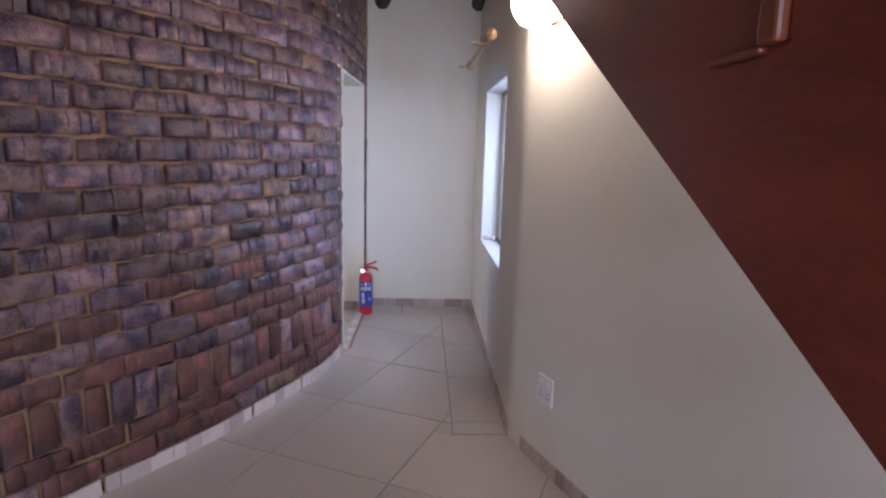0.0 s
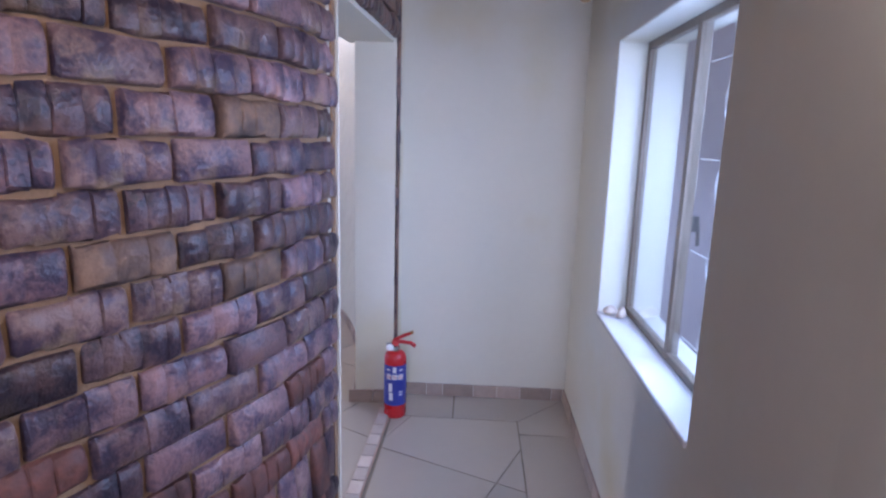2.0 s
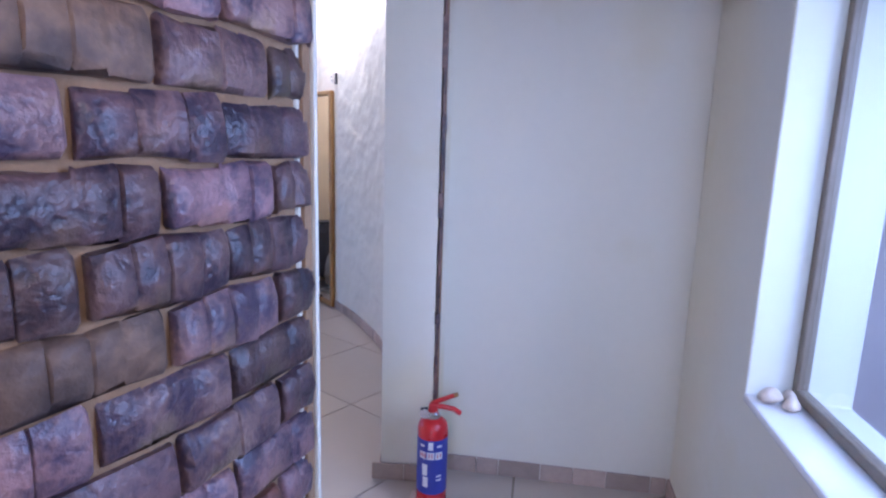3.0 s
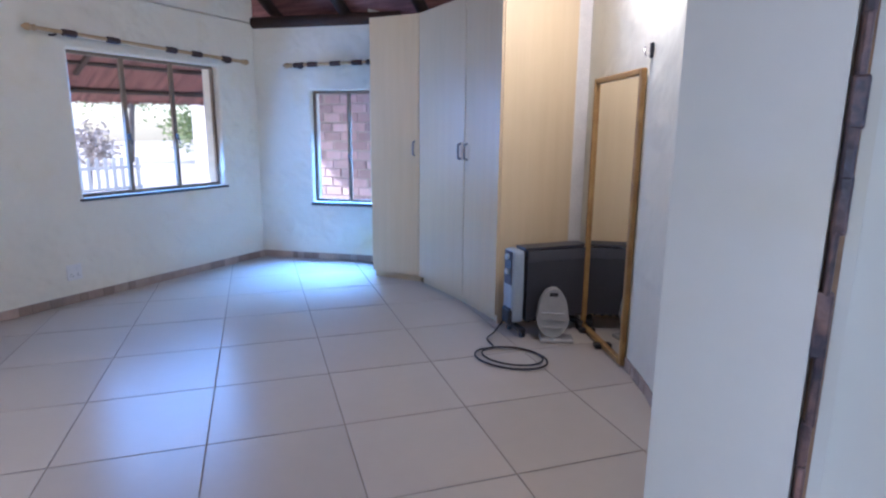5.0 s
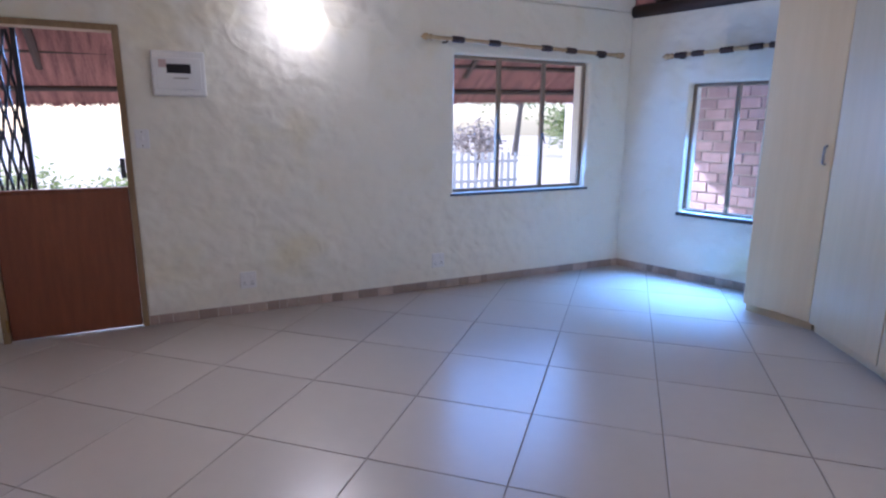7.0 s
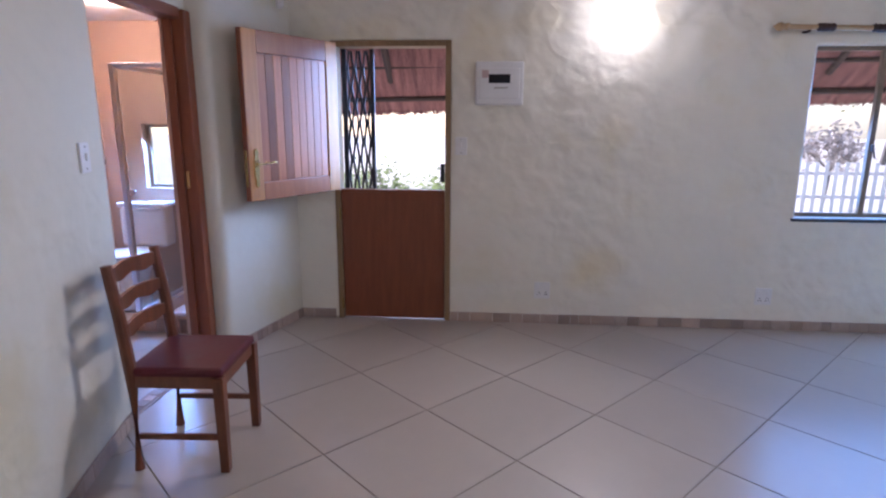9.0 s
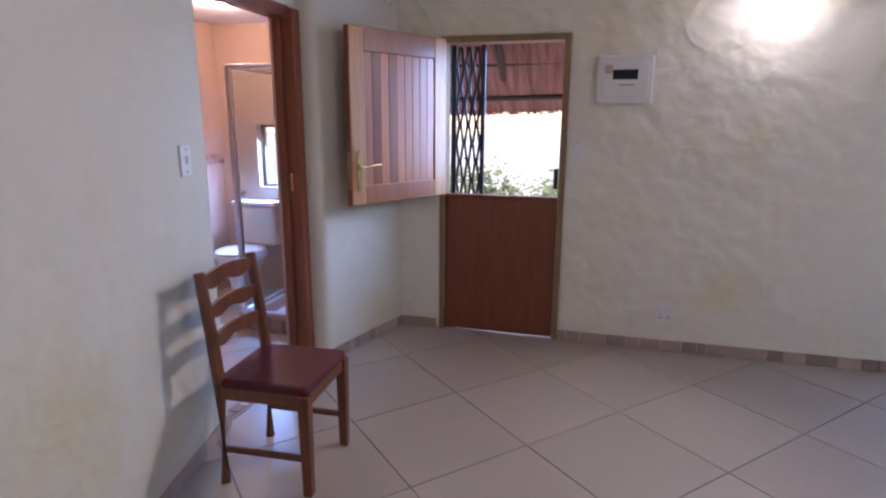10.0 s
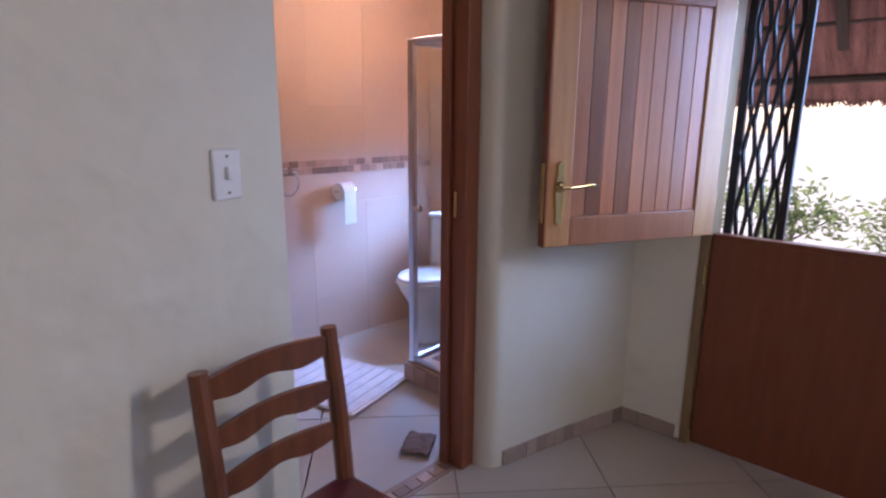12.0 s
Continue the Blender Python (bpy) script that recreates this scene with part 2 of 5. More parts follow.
GREYDARK = mat("dark_grey_enamel", (0.075, 0.078, 0.088), (0.06, 0.062, 0.07), rough=0.4, bump=0.05)
NAVY = mat("dark_navy_plastic", (0.018, 0.022, 0.055), (0.014, 0.017, 0.045), rough=0.3, bump=0.0)
GREYBLUE = mat("grey_blue_plastic", (0.36, 0.42, 0.48), (0.31, 0.36, 0.42), rough=0.35, bump=0.0)
CLEARISH = mat("pale_grey_plastic", (0.40, 0.40, 0.38), (0.34, 0.34, 0.325), rough=0.25, bump=0.0)
CHROME = mat("chrome", (0.75, 0.75, 0.77), (0.68, 0.68, 0.70), rough=0.15, metal=1.0, bump=0.0, rvar=0.05)
ALU = mat("brushed_aluminium", (0.62, 0.63, 0.68), (0.55, 0.56, 0.60), rough=0.32, metal=1.0, bump=0.02)
DULL = mat("dull_steel", (0.30, 0.30, 0.31), (0.22, 0.22, 0.23), rough=0.35, metal=1.0, bump=0.02)
BRASS = mat("brass", (0.62, 0.46, 0.20), (0.52, 0.37, 0.15), rough=0.25, metal=1.0, bump=0.02, rvar=0.08)
STEEL_BROWN = mat("brown_window_steel", (0.24, 0.19, 0.14), (0.17, 0.13, 0.09), rough=0.5, bump=0.1)
SILL_DARK = mat("dark_sill", (0.05, 0.045, 0.045), rough=0.4, bump=0.1)
EXT_RED = mat("extinguisher_red", (0.50, 0.018, 0.020), (0.42, 0.014, 0.016), rough=0.28, bump=0.0)
LABEL_BLUE = mat("blue_label", (0.035, 0.05, 0.30), rough=0.4, bump=0.0)
LABEL_WHITE = mat("white_print", (0.75, 0.75, 0.77), rough=0.5, bump=0.0)
PEACH = mat("peach_wall_tile", (0.62, 0.46, 0.35), (0.57, 0.42, 0.32), rough=0.60, scale=2, fine=20, bump=0.01, vary=0.03, mix=0.8)
BORDER = mat("mosaic_border", (0.42, 0.28, 0.20), (0.34, 0.22, 0.16), rough=0.35, scale=20, vary=0.5)
PAINT_W = mat("white_ceiling_paint", (0.75, 0.72, 0.68), rough=0.7, bump=0.05)
THATCH = mat("thatch", (0.36, 0.170, 0.150), (0.12, 0.052, 0.048), rough=0.95, scale=4, fine=40, stretch=(0.6, 6, 0.6), bump=0.9, dist=0.03, mix=0.5)
GROUND = mat("pale_paving", (0.50, 0.46, 0.40), (0.36, 0.32, 0.27), rough=0.9, scale=1.5, fine=25, bump=0.3, mix=0.8)
OUTWALL = mat("pink_plaster", (0.44, 0.39, 0.40), (0.38, 0.33, 0.34), rough=0.8, scale=3, fine=40, bump=0.2)
EARTH = mat("red_earth", (0.25, 0.205, 0.20), (0.15, 0.12, 0.12), rough=0.95, scale=3, fine=30, bump=0.7, dist=0.04)
LEAF = mat("leaf", (0.17, 0.22, 0.10), (0.10, 0.15, 0.06), rough=0.6, scale=5, island=0.5, bump=0.0)
BARK = mat("bark", (0.20, 0.175, 0.155), (0.11, 0.095, 0.085), rough=0.95, scale=8, fine=60, bump=0.7, dist=0.02)
for _n in LEAF.node_tree.nodes[:]:
    if _n.bl_idname == "ShaderNodeBsdfPrincipled":
        # thin leaves let half of the light through
        _t = LEAF.node_tree.nodes.new("ShaderNodeBsdfTranslucent")
        _a = LEAF.node_tree.nodes.new("ShaderNodeMixShader")
        _t.inputs["Color"].default_value = (0.24, 0.30, 0.12, 1)
        LEAF.node_tree.links.new(_n.outputs[0], _a.inputs[1])
        LEAF.node_tree.links.new(_t.outputs[0], _a.inputs[2])
        LEAF.node_tree.links.new(_a.outputs[0], LEAF.node_tree.nodes["Material Output"].inputs["Surface"])
LEAF_RED = mat("pink_flower", (0.48, 0.42, 0.38), (0.36, 0.32, 0.29), rough=0.6, island=0.4, bump=0.0)
FENCE_W = mat("white_fence_paint", (0.75, 0.75, 0.73), rough=0.6, bump=0.05)
PINKBRICK = mat("pale_garden_brick", (0.70, 0.57, 0.60), (0.52, 0.41, 0.44), rough=0.85, scale=7, fine=50, bump=0.5, vary=0.35, island=0.0)
PINKJ = mat("pale_garden_mortar", (0.66, 0.62, 0.60), rough=0.95, scale=12, bump=0.4)
CLOTH = mat("brown_cloth", (0.27, 0.18, 0.14), (0.20, 0.13, 0.10), rough=0.95, scale=20, fine=160, bump=0.4)
MAT_CLOTH = mat("pale_bath_mat", (0.68, 0.62, 0.60), (0.58, 0.52, 0.50), rough=0.95, scale=20, fine=200, bump=0.5)
PAPER = mat("toilet_paper", (0.80, 0.80, 0.80), rough=0.9, bump=0.05)
SHELL = mat("pale_shell", (0.62, 0.52, 0.42), (0.48, 0.37, 0.28), rough=0.45, scale=30, bump=0.2)
GLASS = glass_mat("window_glass", (0.97, 0.98, 0.98))
SHGLASS = glass_mat("shower_glass", (0.93, 0.95, 0.95))
BULB = glow_mat("lamp_glow", (1.0, 0.95, 0.85), 6.0)
BULBW = glow_mat("warm_lamp_glow", (1.0, 0.88, 0.66), 14.0)
DOWN = glow_mat("downlight_glow", (1.0, 0.80, 0.58), 12.0)
MIRROR = bpy.data.materials.new("mirror_glass")
MIRROR.use_nodes = True
_p = MIRROR.node_tree.nodes["Principled BSDF"]
_p.inputs["Base Color"].default_value = (0.86, 0.86, 0.84, 1)
_p.inputs["Metallic"].default_value, _p.inputs["Roughness"].default_value = 1.0, 0.012

# ---- building helpers ----


def rot2(p, deg):
    c, s = math.cos(radians(deg)), math.sin(radians(deg))
    return (p[0] * c - p[1] * s, p[0] * s + p[1] * c)


def part(name, bm, material, parent=None, label="", smooth=False, m=None):
    """Links a bmesh as one mesh object, under a thing or a part where one is given."""
    me = bpy.data.meshes.new(name)
    bm.normal_update()
    bm.to_mesh(me)
    bm.free()
    if smooth:
        for f in me.polygons:
            f.use_smooth = True
    me.materials.append(material)
    ob = new(name, me)
    if m is not None:
        ob.matrix_basis = m
    if parent:
        ob.parent = parent
    if label:
        ob["label"] = label
    return ob


def thing(name, at, label, category, group="", rz=0.0):
    """An Empty at a thing's base that parents its parts."""
    ob = new(name)
    ob.empty_display_size = 0.05
    ob.matrix_basis = pose(*at, 0, 0, rz)
    return tagged(ob, label, category, group)


def box(c, s, bev=0.0, bm=None, m=None):
    """A box by centre and size, with rounded edges."""
    b = bmesh.new()
    bmesh.ops.create_cube(b, size=1.0)
    bmesh.ops.scale(b, vec=s, verts=b.verts)
    if bev:
        bmesh.ops.bevel(b, geom=b.edges[:], offset=min(bev, min(s) * 0.45), segments=2, affect='EDGES', profile=0.5)
    bmesh.ops.translate(b, vec=c, verts=b.verts)
    if m is not None:
        bmesh.ops.transform(b, matrix=m, verts=b.verts)
    return merge(bm, b)


def merge(bm, b):
    if bm is None:
        return b
    me = bpy.data.meshes.new("tmp")
    b.to_mesh(me)
    b.free()
    bm.from_mesh(me)
    bpy.data.meshes.remove(me)
    return bm


def tube(pts, r, seg=10, bm=None, closed=False, radii=None):
    """A round bar along points."""
    b = bm or bmesh.new()
    pts = [Vector(p) for p in pts]
    rings = []
    up = Vector((0, 0, 1))
    n = len(pts)
    for i, p in enumerate(pts):
        d = (pts[(i + 1) % n] - pts[i - 1]) if closed else (pts[min(i + 1, n - 1)] - pts[max(i - 1, 0)])
        d.normalize()
        a = d.cross(up)
        if a.length < 1e-3:
            a = d.cross(Vector((1, 0, 0)))
        a.normalize()
        c = a.cross(d)
        rr = radii[i] if radii else r
        rings.append([b.verts.new(p + (a * math.cos(k * math.tau / seg) + c * math.sin(k * math.tau / seg)) * rr) for k in range(seg)])
    for i in range(n if closed else n - 1):
        A, B = rings[i], rings[(i + 1) % n]
        for k in range(seg):
            b.faces.new((A[k], A[(k + 1) % seg], B[(k + 1) % seg], B[k]))
    if not closed:
        b.faces.new(rings[0][::-1])
        b.faces.new(rings[-1])
    return b


def lathe(prof, seg=24, sx=1.0, sy=1.0, bm=None, at=(0, 0, 0)):
    """A turned body from (radius, height) pairs."""
    b = bm or bmesh.new()
    rings = []
    for r, z in prof:
        rings.append([b.verts.new((at[0] + sx * r * math.cos(k * math.tau / seg), at[1] + sy * r * math.sin(k * math.tau / seg), at[2] + z)) for k in range(seg)])
    for A, B in zip(rings, rings[1:]):
        for k in range(seg):
            b.faces.new((A[k], A[(k + 1) % seg], B[(k + 1) % seg], B[k]))
    b.faces.new(rings[0][::-1])
    b.faces.new(rings[-1])
    return b


def prism(poly, z0, z1, bm=None):
    """A flat outline extruded upright."""
    b = bm or bmesh.new()
    lo = [b.verts.new((*p, z0)) for p in poly]
    hi = [b.verts.new((*p, z1)) for p in poly]
    n = len(poly)
    b.faces.new(lo[::-1])
    b.faces.new(hi)
    for i in range(n):
        b.faces.new((lo[i], lo[(i + 1) % n], hi[(i + 1) % n], hi[i]))
    bmesh.ops.recalc_face_normals(b, faces=b.faces)
    return b


def smooth_line(pts, n=6):
    """A Catmull-Rom line through plan points."""
    out = []
    P = [Vector(p) for p in pts]
    P = [2 * P[0] - P[1]] + P + [2 * P[-1] - P[-2]]
    for i in range(1, len(P) - 2):
        for k in range(n):
            t = k / n
            a, b, c, d = P[i - 1], P[i], P[i + 1], P[i + 2]
            out.append(0.5 * ((2 * b) + (c - a) * t + (2 * a - 5 * b + 4 * c - d) * t * t + (3 * b - a - 3 * c + d) * t ** 3))
    out.append(P[-2])
    return [tuple(p) for p in out]


def offset(line, d):
    """The line moved to its left by d."""
    out = []
    for i, p in enumerate(line):
        a, b = Vector(line[max(i - 1, 0)]), Vector(line[min(i + 1, len(line) - 1)])
        t = (b - a).normalized()
        out.append((p[0] - t.y * d, p[1] + t.x * d))
    return out


def strip_wall(name, line, back, z0, z1, material, label, parent=None):
    """An upright wall between a face line and a back line."""
    b = bmesh.new()
    zs = [z0 + (z1 - z0) * k / 4 for k in range(5)]
    F = [[b.verts.new((*p, z)) for z in zs] for p in line]
    K = [[b.verts.new((*p, z)) for z in zs] for p in back]
    n = len(line)
    for i in range(n - 1):
        for k in range(4):
            b.faces.new((F[i][k], F[i + 1][k], F[i + 1][k + 1], F[i][k + 1]))
            b.faces.new((K[i][k], K[i][k + 1], K[i + 1][k + 1], K[i + 1][k]))
        b.faces.new((F[i][0], K[i][0], K[i + 1][0], F[i + 1][0]))
        b.faces.new((F[i][4], F[i + 1][4], K[i + 1][4], K[i][4]))
    for i, s in ((0, 1), (n - 1, -1)):
        for k in range(4):
            b.faces.new((F[i][k], F[i][k + 1], K[i][k + 1], K[i][k])[::s])
    bmesh.ops.recalc_face_normals(b, faces=b.faces)
    for e in b.edges:
        e.smooth = len(e.link_faces) == 2 and e.calc_face_angle(0) < 0.6
    ob = part(name, b, material, parent, smooth=True)
    return tagged(ob, label, "wall", kind="structure")


def holed_wall(name, p0, p1, thick, z0, z1, holes, material, label, bev=0.02):
    """A straight wall from p0 to p1, its body to the left, with holes (u0, u1, za, zb) through it."""
    p0, p1 = Vector(p0), Vector(p1)
    L = (p1 - p0).length
    us = sorted({0.0, L, *[h[0] for h in holes], *[h[1] for h in holes]})
    zs = sorted({z0, z1, *[h[2] for h in holes], *[h[3] for h in holes]})
    us, zs = [u for u in us if 0 <= u <= L], [z for z in zs if z0 <= z <= z1]
    b = bmesh.new()
    cache = {}

    def v(u, w, z):
        key = (round(u, 4), w, round(z, 4))
        if key not in cache:
            cache[key] = b.verts.new((u, w, z))
        return cache[key]

    def solid(i, k):
        if not (0 <= i < len(us) - 1 and 0 <= k < len(zs) - 1):
            return False
        u, z = (us[i] + us[i + 1]) / 2, (zs[k] + zs[k + 1]) / 2
        return not any(h[0] < u < h[1] and h[2] < z < h[3] for h in holes)

    for i in range(len(us) - 1):
        for k in range(len(zs) - 1):
            if not solid(i, k):
                continue
            a, c, e, f = us[i], us[i + 1], zs[k], zs[k + 1]
            b.faces.new((v(a, 0, e), v(c, 0, e), v(c, 0, f), v(a, 0, f)))
            b.faces.new((v(a, thick, e), v(a, thick, f), v(c, thick, f), v(c, thick, e)))
            if not solid(i - 1, k):
                b.faces.new((v(a, 0, e), v(a, 0, f), v(a, thick, f), v(a, thick, e)))
            if not solid(i + 1, k):
                b.faces.new((v(c, 0, e), v(c, thick, e), v(c, thick, f), v(c, 0, f)))
            if not solid(i, k - 1):
                b.faces.new((v(a, 0, e), v(a, thick, e), v(c, thick, e), v(c, 0, e)))
            if not solid(i, k + 1):
                b.faces.new((v(a, 0, f), v(c, 0, f), v(c, thick, f), v(a, thick, f)))
    bmesh.ops.recalc_face_normals(b, faces=b.faces)
    if bev:
        sharp = [e for e in b.edges if len(e.link_faces) == 2 and e.calc_face_angle(0) > 0.6]
        bmesh.ops.bevel(b, geom=sharp, offset=bev, segments=3, affect='EDGES', profile=0.5)
    ang = math.degrees(math.atan2((p1 - p0).y, (p1 - p0).x))
    ob = part(name, b, material, m=pose(p0.x, p0.y, 0, 0, 0, ang))
    return tagged(ob, label, "wall", kind="structure")

# ---- plan ----
# main room, inner faces
W_X = -2.22
EAST = smooth_line([(2.325, -0.15), (2.37, 0.5), (2.30, 1.20), (2.09, 1.80), (1.88, 2.22), (1.50, 2.83), (1.20, 3.25), (0.6, 3.55), (0.0, 3.80), (-0.6, 3.885), (-1.03, 3.76)], 5)
SOUTH_E = smooth_line([(2.00, -1.20), (1.75, -1.55), (1.25, -1.86), (0.55, -2.02), (0.0, -2.17), (-0.36, -2.255), (-0.615, -2.31)], 5)
PIER = smooth_line([(-1.445, -2.30), (-1.46, -2.20), (-1.55, -2.16), (-1.85, -2.08), (-2.22, -1.965)], 4)
BRICKLINE = smooth_line([(2.214, -1.25), (2.138, -1.42), (2.015, -1.65), (1.765, -1.96), (1.52, -2.255), (1.285, -2.48), (1.07, -2.67), (0.76, -3.0), (0.5, -3.44), (0.35, -3.95)], 5)
END0, END1 = (2.55, -0.115), (3.455, -0.337)
RW1 = (2.88, -2.57)

# ---- large structure ----
ground = part("ground", prism([(-60, -60), (60, -60), (60, 60), (-60, 60)], -0.3, -0.14), GROUND)
tagged(ground, "sunlit pale paving and sandy ground round the house", "ground", kind="structure")
floor = part("floor", prism([(-2.4, -4.1), (3.7, -4.1), (3.7, 4.0), (-2.4, 4.0)], -0.14, -0.004), GROUT)
tagged(floor, "cream ceramic tiles with dark grout joints", "floor", kind="structure")
hall_floor = part("floor_hall", prism([(-0.5, -8.2), (5.2, -8.2), (5.2, -4.104), (-0.5, -4.104)], -0.14, 0.0), TILE)
tagged(hall_floor, "cream tiled floor behind the stair", "floor", kind="structure")

# the west wall runs from the north corner down to the south corner; its body lies outside
wall_west = holed_wall("wall_west", (W_X, -2.30), (W_X, 3.42), 0.24, 0.0, 2.42,
                       [(0.625, 1.445, 0.0, 1.99), (3.84, 5.24, 0.82, 1.955)], PLASTER,
                       "off-white rustic trowelled plaster wall with door and window")
gab = bmesh.new()
for x in (W_X, W_X - 0.24):
    gab.faces.new([gab.verts.new(p) for p in ((x, -2.30, 2.423), (x, 3.42, 2.423), (x, 3.42, 2.83), (x, 0.7, 4.86), (x, -2.30, 2.64))])
bmesh.ops.bridge_loops(gab, edges=gab.edges[:])
tagged(part("wall_gable", gab, PLASTER), "off-white plastered gable under the thatch", "wall", kind="structure")
N0, N1 = (-2.24, 3.41), (-0.70, 3.855)
wall_north = holed_wall("wall_north", N0, N1, 0.24, 0.0, 2.42, [(0.62, 1.40, 0.62, 1.76)], PLASTER, "off-white rustic plaster wall with a steel window")
strip_wall("wall_east", EAST, offset(EAST, -0.24), 0.0, 2.9, SOFT, "off-white plastered wall that curves round the room")
strip_wall("wall_south", SOUTH_E, offset(SOUTH_E, 0.14), 0.0, 2.6, SOFT, "off-white plastered wall that bows gently")
strip_wall("wall_pier", PIER, offset(PIER, 0.12), 0.0, 2.6, SMOOTH, "smooth white plastered pier between the doors")
tagged(part("wall_lintel", prism([(-0.60, -2.31), (-1.445, -2.30), (-1.445, -2.44), (-0.60, -2.46)], 2.06, 2.6), PLASTER),
       "plaster above the bathroom doorway", "wall", kind="structure")

# brick wall core, its plastered reveals and the lintel over the opening
core = offset(BRICKLINE, -0.011)
brick_wall = strip_wall("wall_brick", core, offset(BRICKLINE, -0.20), 0.0, 2.75, MORTAR, "curved wall of dark clinker bricks in sandy mortar")
tagged(part("wall_reveal", prism([(2.214, -1.242), (1.995, -1.165), (1.955, -1.25), (2.198, -1.275)], 0.0, 2.75), SMOOTH),
       "white plastered edge of the brick wall", "wall", kind="structure")
LINT = [(2.205, -1.245), (2.525, -0.155), (2.30, -0.10), (1.99, -1.168)]
lin = part("wall_lintel", prism(LINT, 1.86, 1.882), SMOOTH)
tagged(part("wall_over_opening", prism(LINT, 1.884, 2.75), MORTAR), "brick wall above the opening", "wall", kind="structure")
tagged(lin, "white plastered lintel over the opening", "wall", kind="structure")
tagged(part("wall_reveal", prism([(2.522, -0.208), (2.55, 0.10), (2.34, 0.12), (2.322, -0.178)], 0.0, 2.75), SMOOTH),
       "white plastered reveal beside the extinguisher", "wall", kind="structure")

# corridor walls
holed_wall("wall_end", (END1[0] + 0.253, END1[1] - 0.062), (END0[0] - 0.06, END0[1] + 0.015), -0.24, 0.0, 3.2, [], SMOOTH, "smooth white plastered end wall", bev=0)
cw = holed_wall("wall_corridor", RW1, END1, -0.26, 0.0, 3.2, [(0.60, 1.655, 0.705, 1.795)], SMOOTH, "smooth white plastered wall with a deep window", bev=0.006)
# unseen upper wall over the corridor, added to shade the bank and wing wall
holed_wall("wall_upper_shade", (RW1[0] - 1.03, RW1[1] - 4.0), (END1[0] + 0.2, END1[1] + 0.6), -0.26, 3.203, 5.2, [], SMOOTH, "plain unseen upper wall, added to shade the bank and wing", bev=0)
WB = smooth_line([(2.905, -2.475), (2.877, -2.582), (2.885, -2.70), (2.935, -3.12), (3.05, -4.15), (3.2, -5.4), (3.4, -7.2)], 5)
strip_wall("wall_stair", WB, offset(WB, 0.25), 0.0, 3.2, SMOOTH, "smooth cream plastered wall behind the stair")
for nm, a, b, hl in (("wall_back", (-0.4, -7.2), (3.8, -7.2), [(1.05, 2.55, 0.95, 2.15)]), ("wall_side", (0.28, -3.8), (-0.3, -7.2), [])):
    holed_wall(nm, a, b, -0.2, 0.0, 3.2, hl, SMOOTH, "plain white plastered wall", bev=0)

# roofs: thatch on poles
def slab(pts, th):
    b = bmesh.new()
    lo = [b.verts.new(p) for p in pts]
    hi = [b.verts.new((p[0], p[1], p[2] + th)) for p in pts]
    n = len(pts)
    b.faces.new(lo[::-1]), b.faces.new(hi)
    for i in range(n):
        b.faces.new((lo[i], lo[(i + 1) % n], hi[(i + 1) % n], hi[i]))
    bmesh.ops.recalc_face_normals(b, faces=b.faces)
    return b


ceil = slab([(-2.47, 4.2, 2.20), (2.65, 4.2, 2.20), (2.65, 0.7, 4.75), (-2.47, 0.7, 4.75)], 0.25)
merge(ceil, slab([(-2.47, -2.46, 2.45), (2.35, -2.46, 2.45), (2.35, 0.7, 4.75), (-2.47, 0.7, 4.75)], 0.25))
tagged(part("ceiling", ceil, THATCH), "dark thatch seen from below", "ceiling", kind="structure")
for x in (-2.10, -1.25, -0.40, 0.45, 1.30):
    p = part("roof_pole", tube([(x, 3.86, 2.36), (x, 0.75, 4.63)], 0.055, 10), WOOD_DARK, smooth=True)
    tagged(p, "dark round roof pole under the thatch", "roof beam", "roof poles")
tagged(part("wall_plate", tube([(-2.20, 3.40, 2.42), (-0.70, 3.83, 2.43)], 0.055, 10), WOOD_DARK, smooth=True), "dark round wall plate on the plaster", "roof beam")
for k in range(5):
    y = 3.55 - 0.5 * k
    p = part("purlin", tube([(-2.2, y, 2.70 + 0.365 * k), (1.9, y, 2.70 + 0.365 * k)], 0.024, 8), WOOD_RED, smooth=True)
    tagged(p, "thin brown purlin under the thatch", "roof beam", "purlins")
cc = part("ceiling_corridor", prism([(-0.5, -7.45), (4.4, -7.45), (4.4, 0.2), (2.32, 0.2), (2.05, -1.15), (0.3, -2.8), (-0.5, -3.8)], 2.76, 2.9), WOOD_RED)
tagged(cc, "dark boarded ceiling above the corridor", "ceiling", kind="structure")
for p0, p1 in (((2.66, -0.7, 2.60), (2.67, -0.16, 2.53)), ((3.26, -1.3, 2.60), (3.42, -0.36, 2.54))):
    tagged(part("ceiling_beam", tube([p0, p1], 0.06, 10), WOOD_DARK, smooth=True), "dark round beam at the wall top", "roof beam", "corridor beams")

# bathroom shell
bw = holed_wall("wall_bath_far", (-0.55, -3.93), (-2.78, -3.755), 0.15, 0.0, 2.22, [], PEACH, "peach tiled bathroom wall", bev=0)
holed_wall("wall_bath_window", (-2.75, -2.1), (-2.75, -3.9), -0.15, 0.0, 2.22, [(1.02, 1.32, 0.90, 1.425)], PEACH, "peach tiled bathroom wall with a small window", bev=0)
holed_wall("wall_bath_near", (-2.75, -2.47), (-1.46, -2.47), 0.10, 0.0, 2.22, [], PEACH, "peach tiled bathroom wall", bev=0)
holed_wall("wall_bath_side", (-0.55, -4.0), (-0.55, -2.47), -0.12, 0.0, 2.22, [], PEACH, "peach tiled bathroom wall", bev=0)
